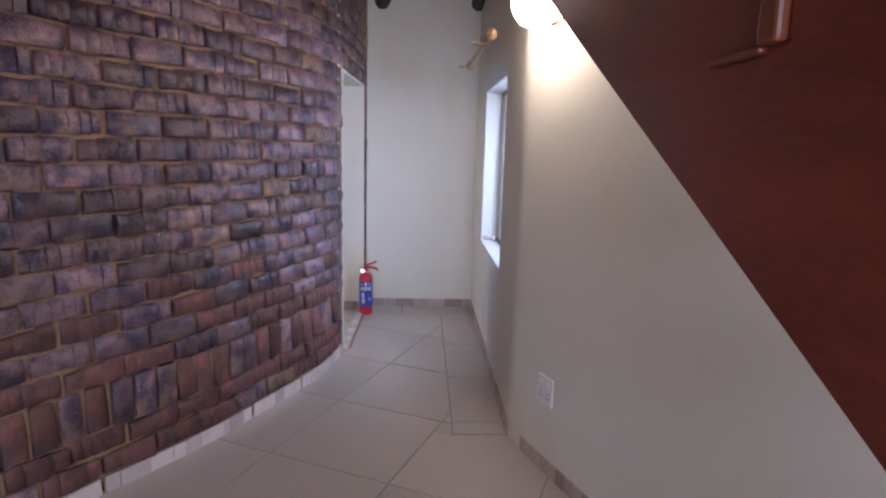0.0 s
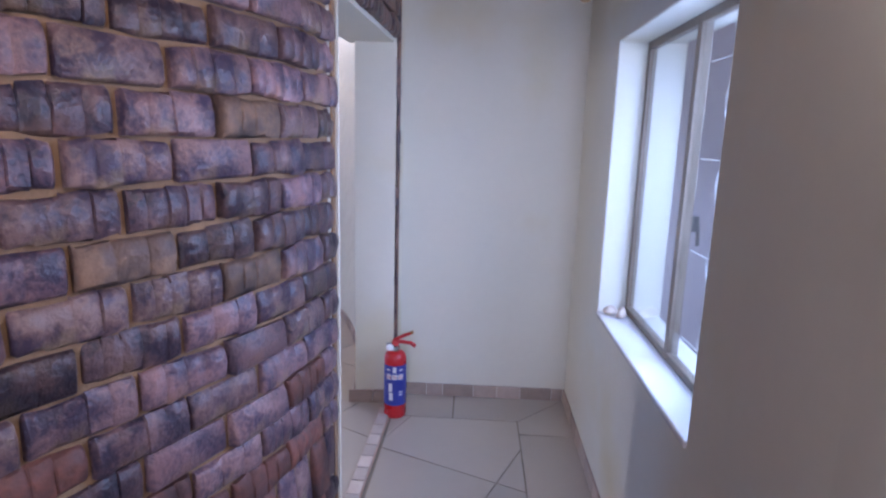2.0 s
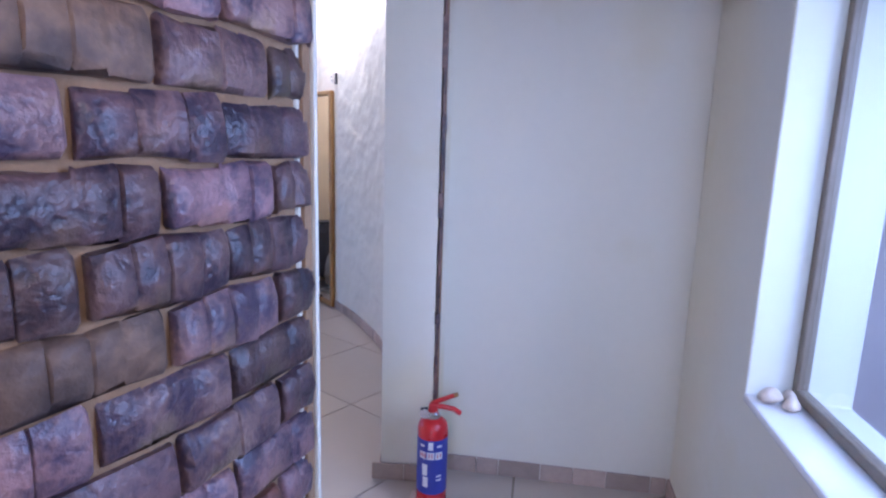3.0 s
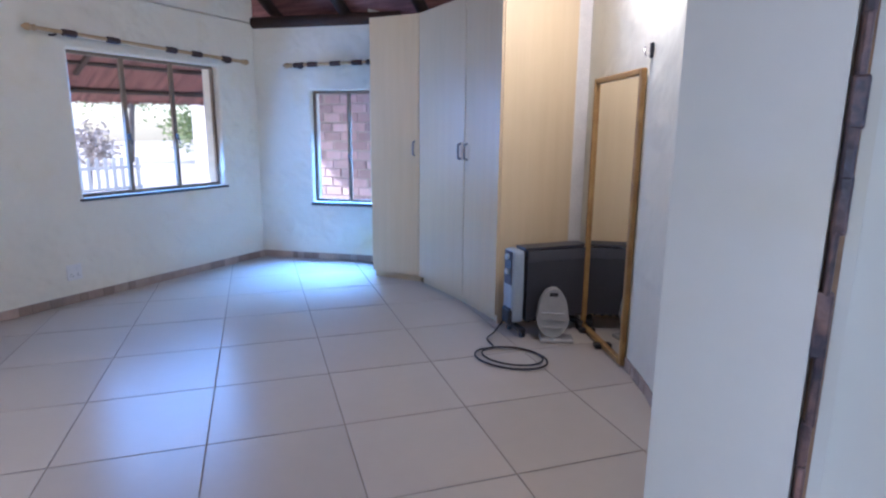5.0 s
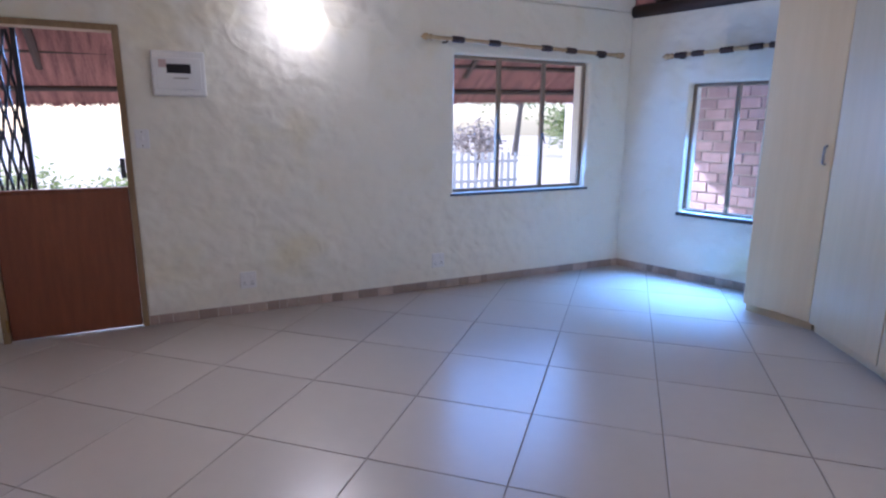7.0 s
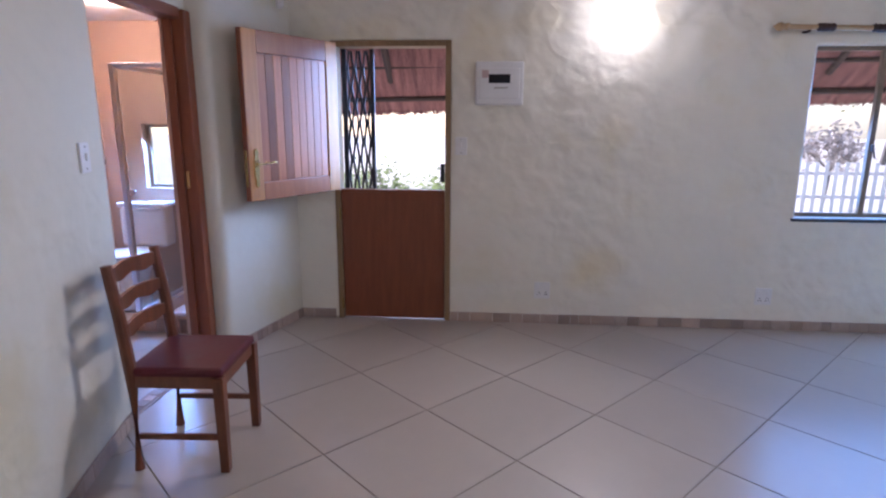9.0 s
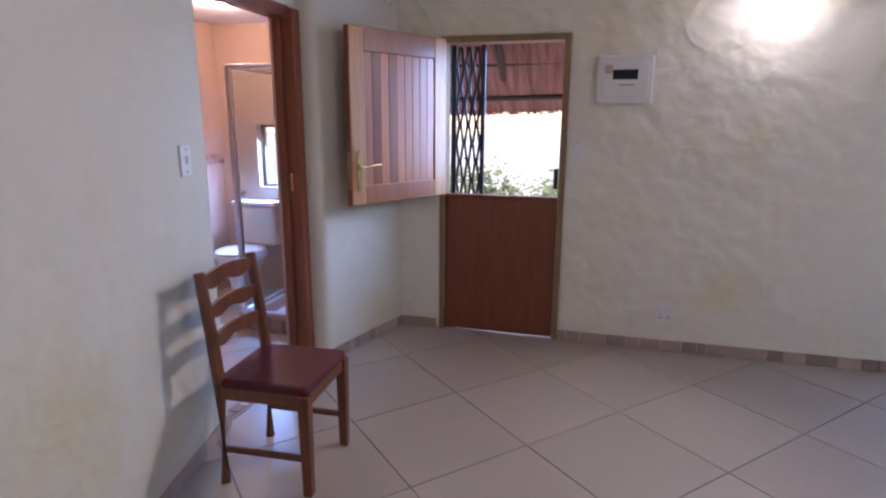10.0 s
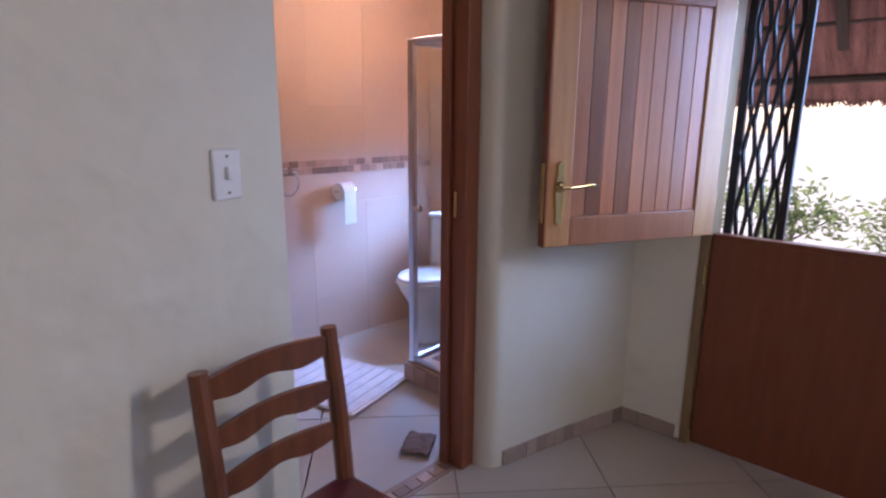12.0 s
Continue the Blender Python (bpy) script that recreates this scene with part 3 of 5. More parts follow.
tagged(part("ceiling_bath", prism([(-2.9, -4.05), (-0.43, -4.05), (-0.43, -2.46), (-2.9, -2.46)], 2.222, 2.3), PAINT_W), "white painted bathroom ceiling", "ceiling", kind="structure")
tagged(part("floor_bath", prism([(-2.75, -3.93), (-0.55, -3.93), (-0.55, -2.47), (-2.75, -2.47)], -0.14, -0.004), GROUT), "cream tiled bathroom floor", "floor", kind="structure")


# ---- windows and doors ----
def window(name, m, w, z0, z1, panes, depth, label, sill=None, latch=True, bars=False):
    """A steel casement: outer frame, mullions, panes, latches, in local (u, depth, z)."""
    win = new(name)
    win.matrix_basis = m
    tagged(win, label, "window", kind="structure")
    t = 0.028
    fr = bmesh.new()
    for c, s in (((w / 2, depth, z0 + t / 2), (w, 0.03, t)), ((w / 2, depth, z1 - t / 2), (w, 0.03, t)),
                 ((t / 2, depth, (z0 + z1) / 2), (t, 0.029, z1 - z0)), ((w - t / 2, depth, (z0 + z1) / 2), (t, 0.029, z1 - z0))):
        box(c, s, 0.004, fr)
    part("window_frame", fr, STEEL_BROWN, win)
    edges = [w * k / panes for k in range(panes + 1)]
    for k in range(1, panes):
        part("mullion", box((edges[k], depth - 0.004, (z0 + z1) / 2), (0.034, 0.036, z1 - z0 - 0.02), 0.004), STEEL_BROWN, win)
        if latch:
            lb = box((edges[k], depth - 0.032, z0 + 0.42 * (z1 - z0)), (0.014, 0.03, 0.05), 0.004)
            tube([(edges[k], depth - 0.045, z0 + 0.42 * (z1 - z0)), (edges[k] + 0.012, depth - 0.055, z0 + 0.42 * (z1 - z0) - 0.07)], 0.006, 8, lb)
            part("latch", lb, BLACK, win)
    for k in range(panes):
        g = part("pane", box(((edges[k] + edges[k + 1]) / 2, depth + 0.004, (z0 + z1) / 2), (edges[k + 1] - edges[k] - 0.02, 0.004, z1 - z0 - 0.03)), GLASS, win)
        g.visible_shadow = False
    if sill:
        part("window_sill", box((w / 2, sill[0], z0 - sill[2] / 2 - 0.002), (w + sill[3], sill[1], sill[2]), 0.006), sill[4], win, sill[5])
    if bars:
        od = 0.045 if depth > 0 else -0.045
        for k in range(4):
            z = z0 + 0.07 + (z1 - z0 - 0.20) * k / 3
            part("burglar_bar", tube([(0.03, depth + od, z), (w * 0.53, depth + od, z)], 0.003, 6), FENCE_W, win)
        for k in range(4):
            u = w * (0.08 + 0.105 * k)
            part("burglar_bar", tube([(u + 0.025 * math.sin(j * 1.3 + 2.1 * k), depth + od * 1.1, z0 + 0.04 + (z1 - z0 - 0.08) * j / 20) for j in range(21)], 0.0024, 6), FENCE_W, win)
    return win


window("window_1", pose(W_X, 1.54, 0, 0, 0, 90), 1.40, 0.82, 1.955, 3, 0.085, "three-light brown steel window looking onto the garden",
       sill=(0.03, 0.10, 0.022, 0.06, SILL_DARK, "thin dark sill"))
ang = math.degrees(math.atan2(N1[1] - N0[1], N1[0] - N0[0]))
un = ((N1[0] - N0[0]) / math.dist(N0, N1), (N1[1] - N0[1]) / math.dist(N0, N1))
window("window_2", pose(N0[0] + un[0] * 0.62, N0[1] + un[1] * 0.62, 0, 0, 0, ang), 0.78, 0.62, 1.76, 2, 0.085, "brown steel window looking onto a brick wall",
       sill=(0.02, 0.10, 0.03, 0.03, SILL_DARK, "black window sill"))
ca = math.degrees(math.atan2(END1[1] - RW1[1], END1[0] - RW1[0]))
cu = ((END1[0] - RW1[0]) / math.dist(RW1, END1), (END1[1] - RW1[1]) / math.dist(RW1, END1))
cwin = window("window_3", pose(RW1[0] + cu[0] * 0.60, RW1[1] + cu[1] * 0.60, 0, 0, 0, ca), 1.055, 0.725, 1.795, 2, -0.125, "deep-set brown steel window with white burglar bars",
              sill=(-0.07, 0.15, 0.022, -0.004, PORCELAIN, "white tiled sill"), bars=True)
window("window_4", pose(-2.75, -3.12, 0, 0, 0, -90), 0.30, 0.90, 1.425, 1, -0.08, "small frosted bathroom window", latch=False)


def frame_of(name, y0, y1, top, x0, x1, material, parent):
    """Two jambs and a head, of one door frame in the west wall."""
    for y in (y0 + 0.02, y1 - 0.02):
        part("jamb", box(((x0 + x1) / 2, y, top / 2), (x1 - x0, 0.04, top), 0.004), material, parent)
    part("head", box(((x0 + x1) / 2, (y0 + y1) / 2, top - 0.02), (x1 - x0 - 0.002, y1 - y0 - 0.081, 0.04), 0.004), material, parent)


door_1 = new("door_1")
tagged(door_1, "stable door, lower leaf shut and upper leaf open", "door", kind="structure")
frame_of("door_1", -1.683, -0.847, 1.995, W_X - 0.12, W_X + 0.012, WOOD_TAN, door_1)
low = part("lower_leaf", box((W_X - 0.03, -1.265, 0.492), (0.042, 0.750, 0.965), 0.004), WOOD_RED, door_1, "plain red-brown lower leaf")
part("rail", box((W_X - 0.028, -1.265, 0.966), (0.055, 0.748, 0.022), 0.004), WOOD_RED, low)
part("keeper", box((W_X - 0.006, -0.905, 1.10), (0.012, 0.03, 0.13), 0.003), BLACK, door_1)
for z in (0.12, 0.80, 1.12, 1.85):
    part("hinge", tube([(W_X + 0.012, -1.648, z - 0.04), (W_X + 0.012, -1.648, z + 0.04)], 0.008, 8), BRASS, door_1)

# upper leaf swung into the room; local x runs from the hinge, -y is the seen face
leaf_a = math.degrees(math.atan2(-2.035 + 1.655, -1.525 - W_X))
upper = new("upper_leaf")
upper.parent = door_1
upper.matrix_basis = pose(W_X + 0.01, -1.655, 0.975, 0, 0, leaf_a)
upper["label"] = "open upper leaf of grooved meranti boards"
LW, LH = 0.785, 1.005
for nm, c, s in (("stile", (0.052, 0.0, LH / 2), (0.104, 0.042, LH)), ("stile", (LW - 0.052, 0.0, LH / 2), (0.104, 0.042, LH))):
    part(nm, box(c, s, 0.004), WOOD_STILE, upper)
part("top_rail", box((LW / 2, 0, LH - 0.065), (LW - 0.209, 0.041, 0.13), 0.004), WOOD_ORANGE, upper)
part("bottom_rail", box((LW / 2, 0, 0.055), (LW - 0.209, 0.041, 0.11), 0.004), WOOD_ORANGE, upper)
n = 9
bwid = (LW - 0.209) / n
for k in range(n):
    part("board", box((0.1045 + bwid * (k + 0.5), 0.002, (0.11 + LH - 0.13) / 2), (bwid - 0.0025, 0.020, LH - 0.242), 0.0025), WOOD_ORANGE, upper)


def plate_shape(x, y, z):
    """A tall backplate with a waisted, rounded outline."""
    b = bmesh.new()
    hw = [(-0.118, 0.004), (-0.110, 0.014), (-0.095, 0.017), (-0.08, 0.013), (-0.05, 0.019), (0.0, 0.021), (0.05, 0.019), (0.08, 0.013), (0.095, 0.017), (0.110, 0.014), (0.118, 0.004)]
    out = [(w, h) for h, w in hw] + [(-w, h) for h, w in hw[::-1]]
    lo = [b.verts.new((x + u, y - 0.005, z + h)) for u, h in out]
    hi = [b.verts.new((x + u * 0.8, y + 0.005, z + h * 0.97)) for u, h in out]
    n = len(out)
    b.faces.new(hi)
    b.faces.new(lo[::-1])
    for i in range(n):
        b.faces.new((lo[i], lo[(i + 1) % n], hi[(i + 1) % n], hi[i]))
    bmesh.ops.recalc_face_normals(b, faces=b.faces)
    return b


plate = part("handle_plate", plate_shape(LW - 0.05, 0.025, 0.20), BRASS, upper, "brass door handle plate")
part("escutcheon", lathe([(0.018, 0), (0.020, 0.006), (0.014, 0.012)], 16), BRASS, plate, m=pose(LW - 0.05, 0.029, 0.225, -90, 0, 0))
part("lever", tube([(LW - 0.05, 0.026, 0.225), (LW - 0.05, 0.06, 0.225), (LW - 0.07, 0.068, 0.225), (LW - 0.16, 0.062, 0.234), (LW - 0.175, 0.060, 0.230)], 0.006, 10), BRASS, plate)
part("edge_strip", box((LW + 0.003, 0, LH / 2), (0.006, 0.040, LH), 0.002), WOOD_RED, upper, "dark leaf edge")
part("lock_case", box((LW + 0.006, 0, 0.20), (0.006, 0.024, 0.22), 0.002), BRASS, upper)

# bathroom door frame
door_2 = new("door_2")
tagged(door_2, "red-brown timber frame of the bathroom doorway", "door", kind="structure")
part("jamb", box((-1.405, -2.335, 1.025), (0.075, 0.13, 2.05), 0.005), WOOD_RED, door_2)
part("stop", box((-1.358, -2.36, 1.01), (0.018, 0.04, 2.02), 0.003), WOOD_RED, door_2)
part("head", box((-0.985, -2.345, 2.03), (0.76, 0.11, 0.06), 0.005), WOOD_RED, door_2)
part("strike", box((-1.3665, -2.325, 1.12), (0.004, 0.02, 0.10), 0.001), BRASS, door_2)

# security gate folded back outside the stable door
gate = thing("security_gate", (W_X - 0.19, -1.635, 0), "black trellis security gate folded to one side", "gate")
for y, w in ((0.0, 0.034), (0.205, 0.030)):
    part("upright", box((0, y, 0.99), (0.03, w, 1.98), 0.003), BLACK, gate)
# scissor bars pushed nearly shut: narrow lens-shaped gaps
for k in range(6):
    y = 0.030 + 0.0290 * k
    part("lattice_bar", tube([(0.004 if (k + j) % 2 else -0.004, y + (0.0085 if (k + j) % 2 else -0.0085), 0.03 + 0.128 * j) for j in range(16)], 0.0095, 6), BLACK, gate)

# ---- things in the main room ----
def cupboard(p0, p1, depth, z1, label, handles):
    """A tall cupboard unit with one door between two plan points; its body lies behind."""
    a, b = Vector(p0), Vector(p1)
    L = (b - a).length
    cb = thing("cupboard", (a.x, a.y, 0), label, "cupboard", "fitted cupboards", math.degrees(math.atan2((b - a).y, (b - a).x)))
    part("plinth", box((L / 2, depth / 2 + 0.01, 0.03), (L - 0.004, depth - 0.05, 0.06), 0.002), MAPLE, cb)
    part("body", box((L / 2, depth / 2 + 0.011, (0.06 + z1) / 2), (L - 0.002, depth - 0.024, z1 - 0.06), 0.002), MAPLE, cb)
    d = part("door", box((L / 2, 0.0, (0.065 + z1) / 2), (L - 0.008, 0.018, z1 - 0.069), 0.003), MAPLE, cb)
    for u in handles:
        h = tube([(u, -0.009, 1.155), (u, -0.034, 1.165), (u, -0.036, 1.215), (u, -0.034, 1.265), (u, -0.009, 1.275)], 0.009, 8)
        part("handle", h, DULL, d, "dull steel bow handle")
    return cb


CP = [(-0.67, 3.27), (-0.165, 3.285), (0.475, 2.885), (0.895, 2.575)]
cupboard(CP[0], CP[1], 0.46, 2.33, "tall pale maple cupboard beside the window", (0.455,))
cupboard(CP[1], CP[2], 0.44, 2.33, "tall pale maple cupboard, wide door with steel handle", (0.70,))
cupboard(CP[2], CP[3], 0.52, 2.33, "tall pale maple cupboard beside the heater", (0.045,))
side = Vector((0.64, 0.77)).normalized()
sp = thing("cupboard_side_panel", (0.905, 2.575, 0), "full-height maple side panel of the fitted cupboards", "cupboard panel", rz=math.degrees(math.atan2(side.y, side.x)))
part("panel", box((0.285, 0.012, 1.165), (0.57, 0.018, 2.33), 0.002), MAPLE, sp)
part("filler", box((0.625, 0.014, 1.165), (0.108, 0.02, 2.33), 0.003), PAINT_W, sp, "white filler strip against the wall")

# mirror leaning on the curved wall
mp0, mp1 = Vector((1.46, 2.81)), Vector((1.862, 2.213))
ml = (mp1 - mp0).length
mirror = thing("mirror", (mp0.x, mp0.y, 0), "tall mirror in a worn gilt frame, leaning on the wall", "mirror", rz=math.degrees(math.atan2((mp1 - mp0).y, (mp1 - mp0).x)))
part("glass", box((ml / 2, 0.004, 0.86), (ml - 0.05, 0.006, 1.62)), MIRROR, mirror, "silvered mirror glass")
for c, s in (((0.018, 0, 0.86), (0.036, 0.034, 1.70)), ((ml - 0.018, 0, 0.86), (0.036, 0.034, 1.70)), ((ml / 2, 0, 1.692), (ml - 0.073, 0.033, 0.036)), ((ml / 2, 0, 0.028), (ml - 0.073, 0.033, 0.036))):
    part("frame_bar", box(c, s, 0.008), GOLD, mirror)
for u in (0.10, ml * 0.55):
    part("foot", box((u, -0.03, 0.018), (0.055, 0.05, 0.036), 0.01), BLACK, mirror)
hook = thing("wall_hook", (1.895, 2.175, 1.79), "small dark metal hook on the plaster", "hook", rz=-55)
part("back_plate", box((0, 0, 0), (0.03, 0.012, 0.08), 0.005), BLACK, hook)
part("prong", tube([(0, -0.004, -0.02), (0, -0.03, -0.03), (0, -0.04, 0.0), (0, -0.036, 0.02)], 0.006, 8), CHROME, hook)

# oil radiator
heater = thing("oil_heater", (1.05, 2.415, 0), "dark oil radiator with a grey-blue control end", "heater", rz=math.degrees(math.atan2(side.y, side.x)))
for k in range(9):
    b = box((0.12 + k * 0.052, 0, 0.345), (0.026, 0.15, 0.50), 0.012)
    box((0.12 + k * 0.052, 0, 0.345), (0.046, 0.05, 0.47), 0.01, b)
    part("fin", b, RADI, heater)
part("top_cover", box((0.33, 0, 0.602), (0.50, 0.14, 0.018), 0.008), RADI, heater)
for y in (-0.079, 0.079):
    part("side_cover", box((0.335, y, 0.345), (0.49, 0.008, 0.47), 0.003), RADI, heater, "flat dark enamelled side cover")
    part("cover_band", box((0.335, y * 1.03, 0.553), (0.486, 0.008, 0.075), 0.003), GREYDARK, heater)
ctl = part("control_end", box((0.035, 0, 0.35), (0.085, 0.155, 0.50), 0.025), GREYBLUE, heater, "grey-blue plastic control end")
part("control_panel", box((-0.009, 0, 0.475), (0.008, 0.10, 0.23), 0.003), NAVY, ctl, "dark navy control panel")
for z in (0.55, 0.45):
    part("knob", lathe([(0.022, 0), (0.022, 0.012), (0.018, 0.018)], 16), GREYBLUE, ctl, m=pose(-0.012, 0, z, 0, -90, 0))
part("cord_box", box((0.0, 0, 0.14), (0.05, 0.12, 0.12), 0.02), BLACK, heater)
for x in (0.06, 0.52):
    part("foot", box((x, 0, 0.055), (0.05, 0.22, 0.03), 0.008), BLACK, heater)
    for y in (-0.09, 0.09):
        part("castor", lathe([(0.024, -0.012), (0.026, 0), (0.024, 0.012)], 14), BLACK, heater, m=pose(x, y, 0.026, 0, 90, 0))
# its flex coiled on the floor
cab = [(1.02, 2.40, 0.10), (0.985, 2.33, 0.03), (0.97, 2.25, 0.008)]
for k in range(30):
    a = math.pi * 0.75 + k * 0.44
    r = 0.21 - 0.0022 * k
    cab.append((1.24 + r * 1.15 * math.cos(a), 2.01 + r * 0.82 * math.sin(a) + 0.0016 * k, 0.008 + 0.0003 * k))
tagged(part("power_cord", tube(smooth_line(cab, 3), 0.006, 8), BLACK, smooth=True), "black power cord coiled on the tiles", "cable")

# small fan heater
fan = thing("fan_heater", (1.345, 2.465, 0), "small pale oval fan heater with carry slot", "heater", rz=24)
prof = [(math.cos(a), math.sin(a)) for a in [math.tau * k / 28 for k in range(28)]]
b = bmesh.new()
vs = [[b.verts.new((0.104 * c * (1.06 if s < 0 else 0.94), y, 0.195 + 0.165 * s)) for c, s in prof] for y in (-0.04, 0.04)]
for k in range(28):
    b.faces.new((vs[0][k], vs[0][(k + 1) % 28], vs[1][(k + 1) % 28], vs[1][k]))
b.faces.new(vs[0][::-1]), b.faces.new(vs[1])
bmesh.ops.bevel(b, geom=[e for e in b.edges if len(e.link_faces) == 2 and e.calc_face_angle(0) > 0.9], offset=0.014, segments=3, affect='EDGES')
bmesh.ops.recalc_face_normals(b, faces=b.faces)
part("body", b, CLEARISH, fan)
part("carry_slot", box((0, -0.041, 0.325), (0.055, 0.006, 0.024), 0.002), BLACK, fan)
for k in range(3):
    part("grille_bar", box((0, -0.043, 0.10 + 0.05 * k), (0.15, 0.006, 0.010), 0.003), CLEARISH if k != 2 else CHROME, fan)
part("base", box((0.03, -0.01, 0.014), (0.22, 0.13, 0.026), 0.01), CLEARISH, fan)

# dining chair against the south wall
chair = thing("dining_chair", (-0.43, -1.88, 0), "dark ladder-back dining chair with red vinyl seat", "chair", rz=3)
for x in (-0.185, 0.185):
    # back posts lean back above the seat
    part("leg", tube([(x, -0.185, 0.0), (x, -0.175, 0.43), (x, -0.195, 0.66), (x, -0.225, 0.895)], 0.022, 10, radii=[0.021, 0.026, 0.025, 0.022]), WOOD_CHAIR, chair)
    fl = box((x * 1.03, 0.19, 0.215), (0.046, 0.046, 0.43), 0.004)
    for v in fl.verts:
        if v.co.z < 0.2:
            v.co.x = x * 1.03 + (v.co.x - x * 1.03) * 0.8
            v.co.y = 0.19 + (v.co.y - 0.19) * 0.8
    part("leg", fl, WOOD_CHAIR, chair)
    part("stretcher", box((x, 0.005, 0.155), (0.018, 0.35, 0.026), 0.004), WOOD_CHAIR, chair)
    part("seat_rail", box((x, 0.005, 0.405), (0.022, 0.36, 0.055), 0.004), WOOD_CHAIR, chair)
for y in (0.19, -0.175):
    part("seat_rail", box((0, y, 0.405), (0.34, 0.022, 0.055), 0.004), WOOD_CHAIR, chair)
seat = box((0, 0.008, 0.447), (0.405, 0.40, 0.04), 0.016)
part("seat", seat, RED_SEAT, chair, "dark red vinyl seat pad", smooth=False)
for z, yb, hgt in ((0.845, -0.218, 0.058), (0.725, -0.203, 0.052), (0.605, -0.192, 0.052)):
    b = bmesh.new()
    rows = []
    for k in range(13):
        u = -0.18 + 0.36 * k / 12
        s = math.cos(u / 0.18 * math.pi * 0.5)
        wv = 0.008 * math.cos(u / 0.18 * math.pi * 2.0)
        rows.append([b.verts.new((u, yb - 0.022 * s + dy, z + dz)) for dy, dz in ((0.008, -hgt / 2 + wv), (0.008, hgt / 2 + 0.010 * s), (-0.008, hgt / 2 + 0.010 * s), (-0.008, -hgt / 2 + wv))])
    for A, B in zip(rows, rows[1:]):
        for k in range(4):
            b.faces.new((A[k], A[(k + 1) % 4], B[(k + 1) % 4], B[k]))
    b.faces.new(rows[0][::-1]), b.faces.new(rows[-1])
    bmesh.ops.recalc_face_normals(b, faces=b.faces)
    part("slat", b, WOOD_CHAIR, chair)


# ---- wall fittings ----
def socket(m, group, label="white double wall socket above the skirting"):
    s = new("wall_socket")
    s.matrix_basis = m
    tagged(s, label, "socket", group)
    part("plate", box((0, -0.006, 0), (0.115, 0.012, 0.125), 0.005), WHITE, s)
    for x in (-0.026, 0.026):
        part("rocker", box((x, -0.014, 0.028), (0.02, 0.008, 0.026), 0.003), WHITE, s)
        for dx, dz in ((0, -0.012), (-0.009, -0.030), (0.009, -0.030)):
            part("pin_hole", tube([(x + dx, -0.0115, dz), (x + dx, -0.0135, dz)], 0.004, 8), SMOKE, s)
    return s


def switch(m, group, label="white wall switch plate"):
    s = new("light_switch")
    s.matrix_basis = m
    tagged(s, label, "switch", group)
    part("plate", box((0, -0.006, 0), (0.085, 0.012, 0.125), 0.005), WHITE, s)
    part("toggle", box((0, -0.016, 0.004), (0.018, 0.014, 0.032), 0.004), WHITE, s)
    for z in (-0.045, 0.045):
        part("screw", tube([(0, -0.011, z), (0, -0.0135, z)], 0.004, 8), STEEL_BROWN, s)
    return s


socket(pose(W_X, -0.17, 0.255, 0, 0, 90), "room sockets")
socket(pose(W_X, 1.395, 0.25, 0, 0, 90), "room sockets")
switch(pose(W_X, -0.775, 1.29, 0, 0, 90), "room switches", "white light switch beside the stable door")
switch(pose(-0.425, -2.270, 1.305, 0, 0, 180 + 12), "room switches", "white light switch beside the bathroom doorway")
socket(pose(2.912, -2.88, 0.375, 0, 0, -84), "corridor sockets", "white socket plate low on the stair wall")

db = new("distribution_board")
db.matrix_basis = pose(W_X, -0.52, 1.71, 0, 0, 90)
tagged(db, "white plastic breaker box with smoked cover", "breaker box")
part("case", box((0, -0.03, 0), (0.325, 0.06, 0.285), 0.012), WHITE, db)
part("cover", box((0, -0.062, 0.0), (0.27, 0.008, 0.20), 0.006), WHITE, db)
part("breaker_window", box((0.0, -0.067, 0.03), (0.145, 0.006, 0.058), 0.003), SMOKE, db)
part("sticker", box((-0.095, -0.067, 0.06), (0.045, 0.002, 0.05)), mat("pale_sticker", (0.62, 0.45, 0.42), bump=0.0), db)
part("print_bar", box((0.01, -0.067, -0.03), (0.09, 0.002, 0.006)), STEEL_BROWN, db)
sen = thing("alarm_sensor", (-2.02, -1.975, 2.22), "small white alarm sensor in the corner", "sensor", rz=25)
part("body", box((0, 0.02, 0), (0.06, 0.045, 0.10), 0.012), WHITE, sen)
part("lens", box((0, 0.044, -0.012), (0.042, 0.006, 0.05), 0.004), PORCELAIN, sen)


def wall_lamp(at, rz, glow, label):
    lp = thing("wall_lamp", at, label, "lamp", "wall lamps", rz)
    part("back_plate", lathe([(0.075, 0), (0.078, 0.012), (0.06, 0.022)], 24), BRASS, lp, m=pose(0, 0, 0, -90, 0, 0))
    part("shade", lathe([(0.055, 0.0), (0.088, 0.03), (0.10, 0.075), (0.092, 0.12), (0.06, 0.155), (0.01, 0.165)], 24), glow, lp, "glowing glass globe", smooth=True,
         m=pose(0, 0.022, 0, -90, 0, 0))
    return lp


wall_lamp((W_X, 0.28, 2.14), -90, BULB, "glowing globe lamp on the plaster wall")
wall_lamp((1.965, 2.07, 2.42), 117, BULBW, "glowing globe lamp above the mirror")
wall_lamp((2.898, -2.80, 1.97), 96, BULBW, "glowing globe lamp on the stair wall")


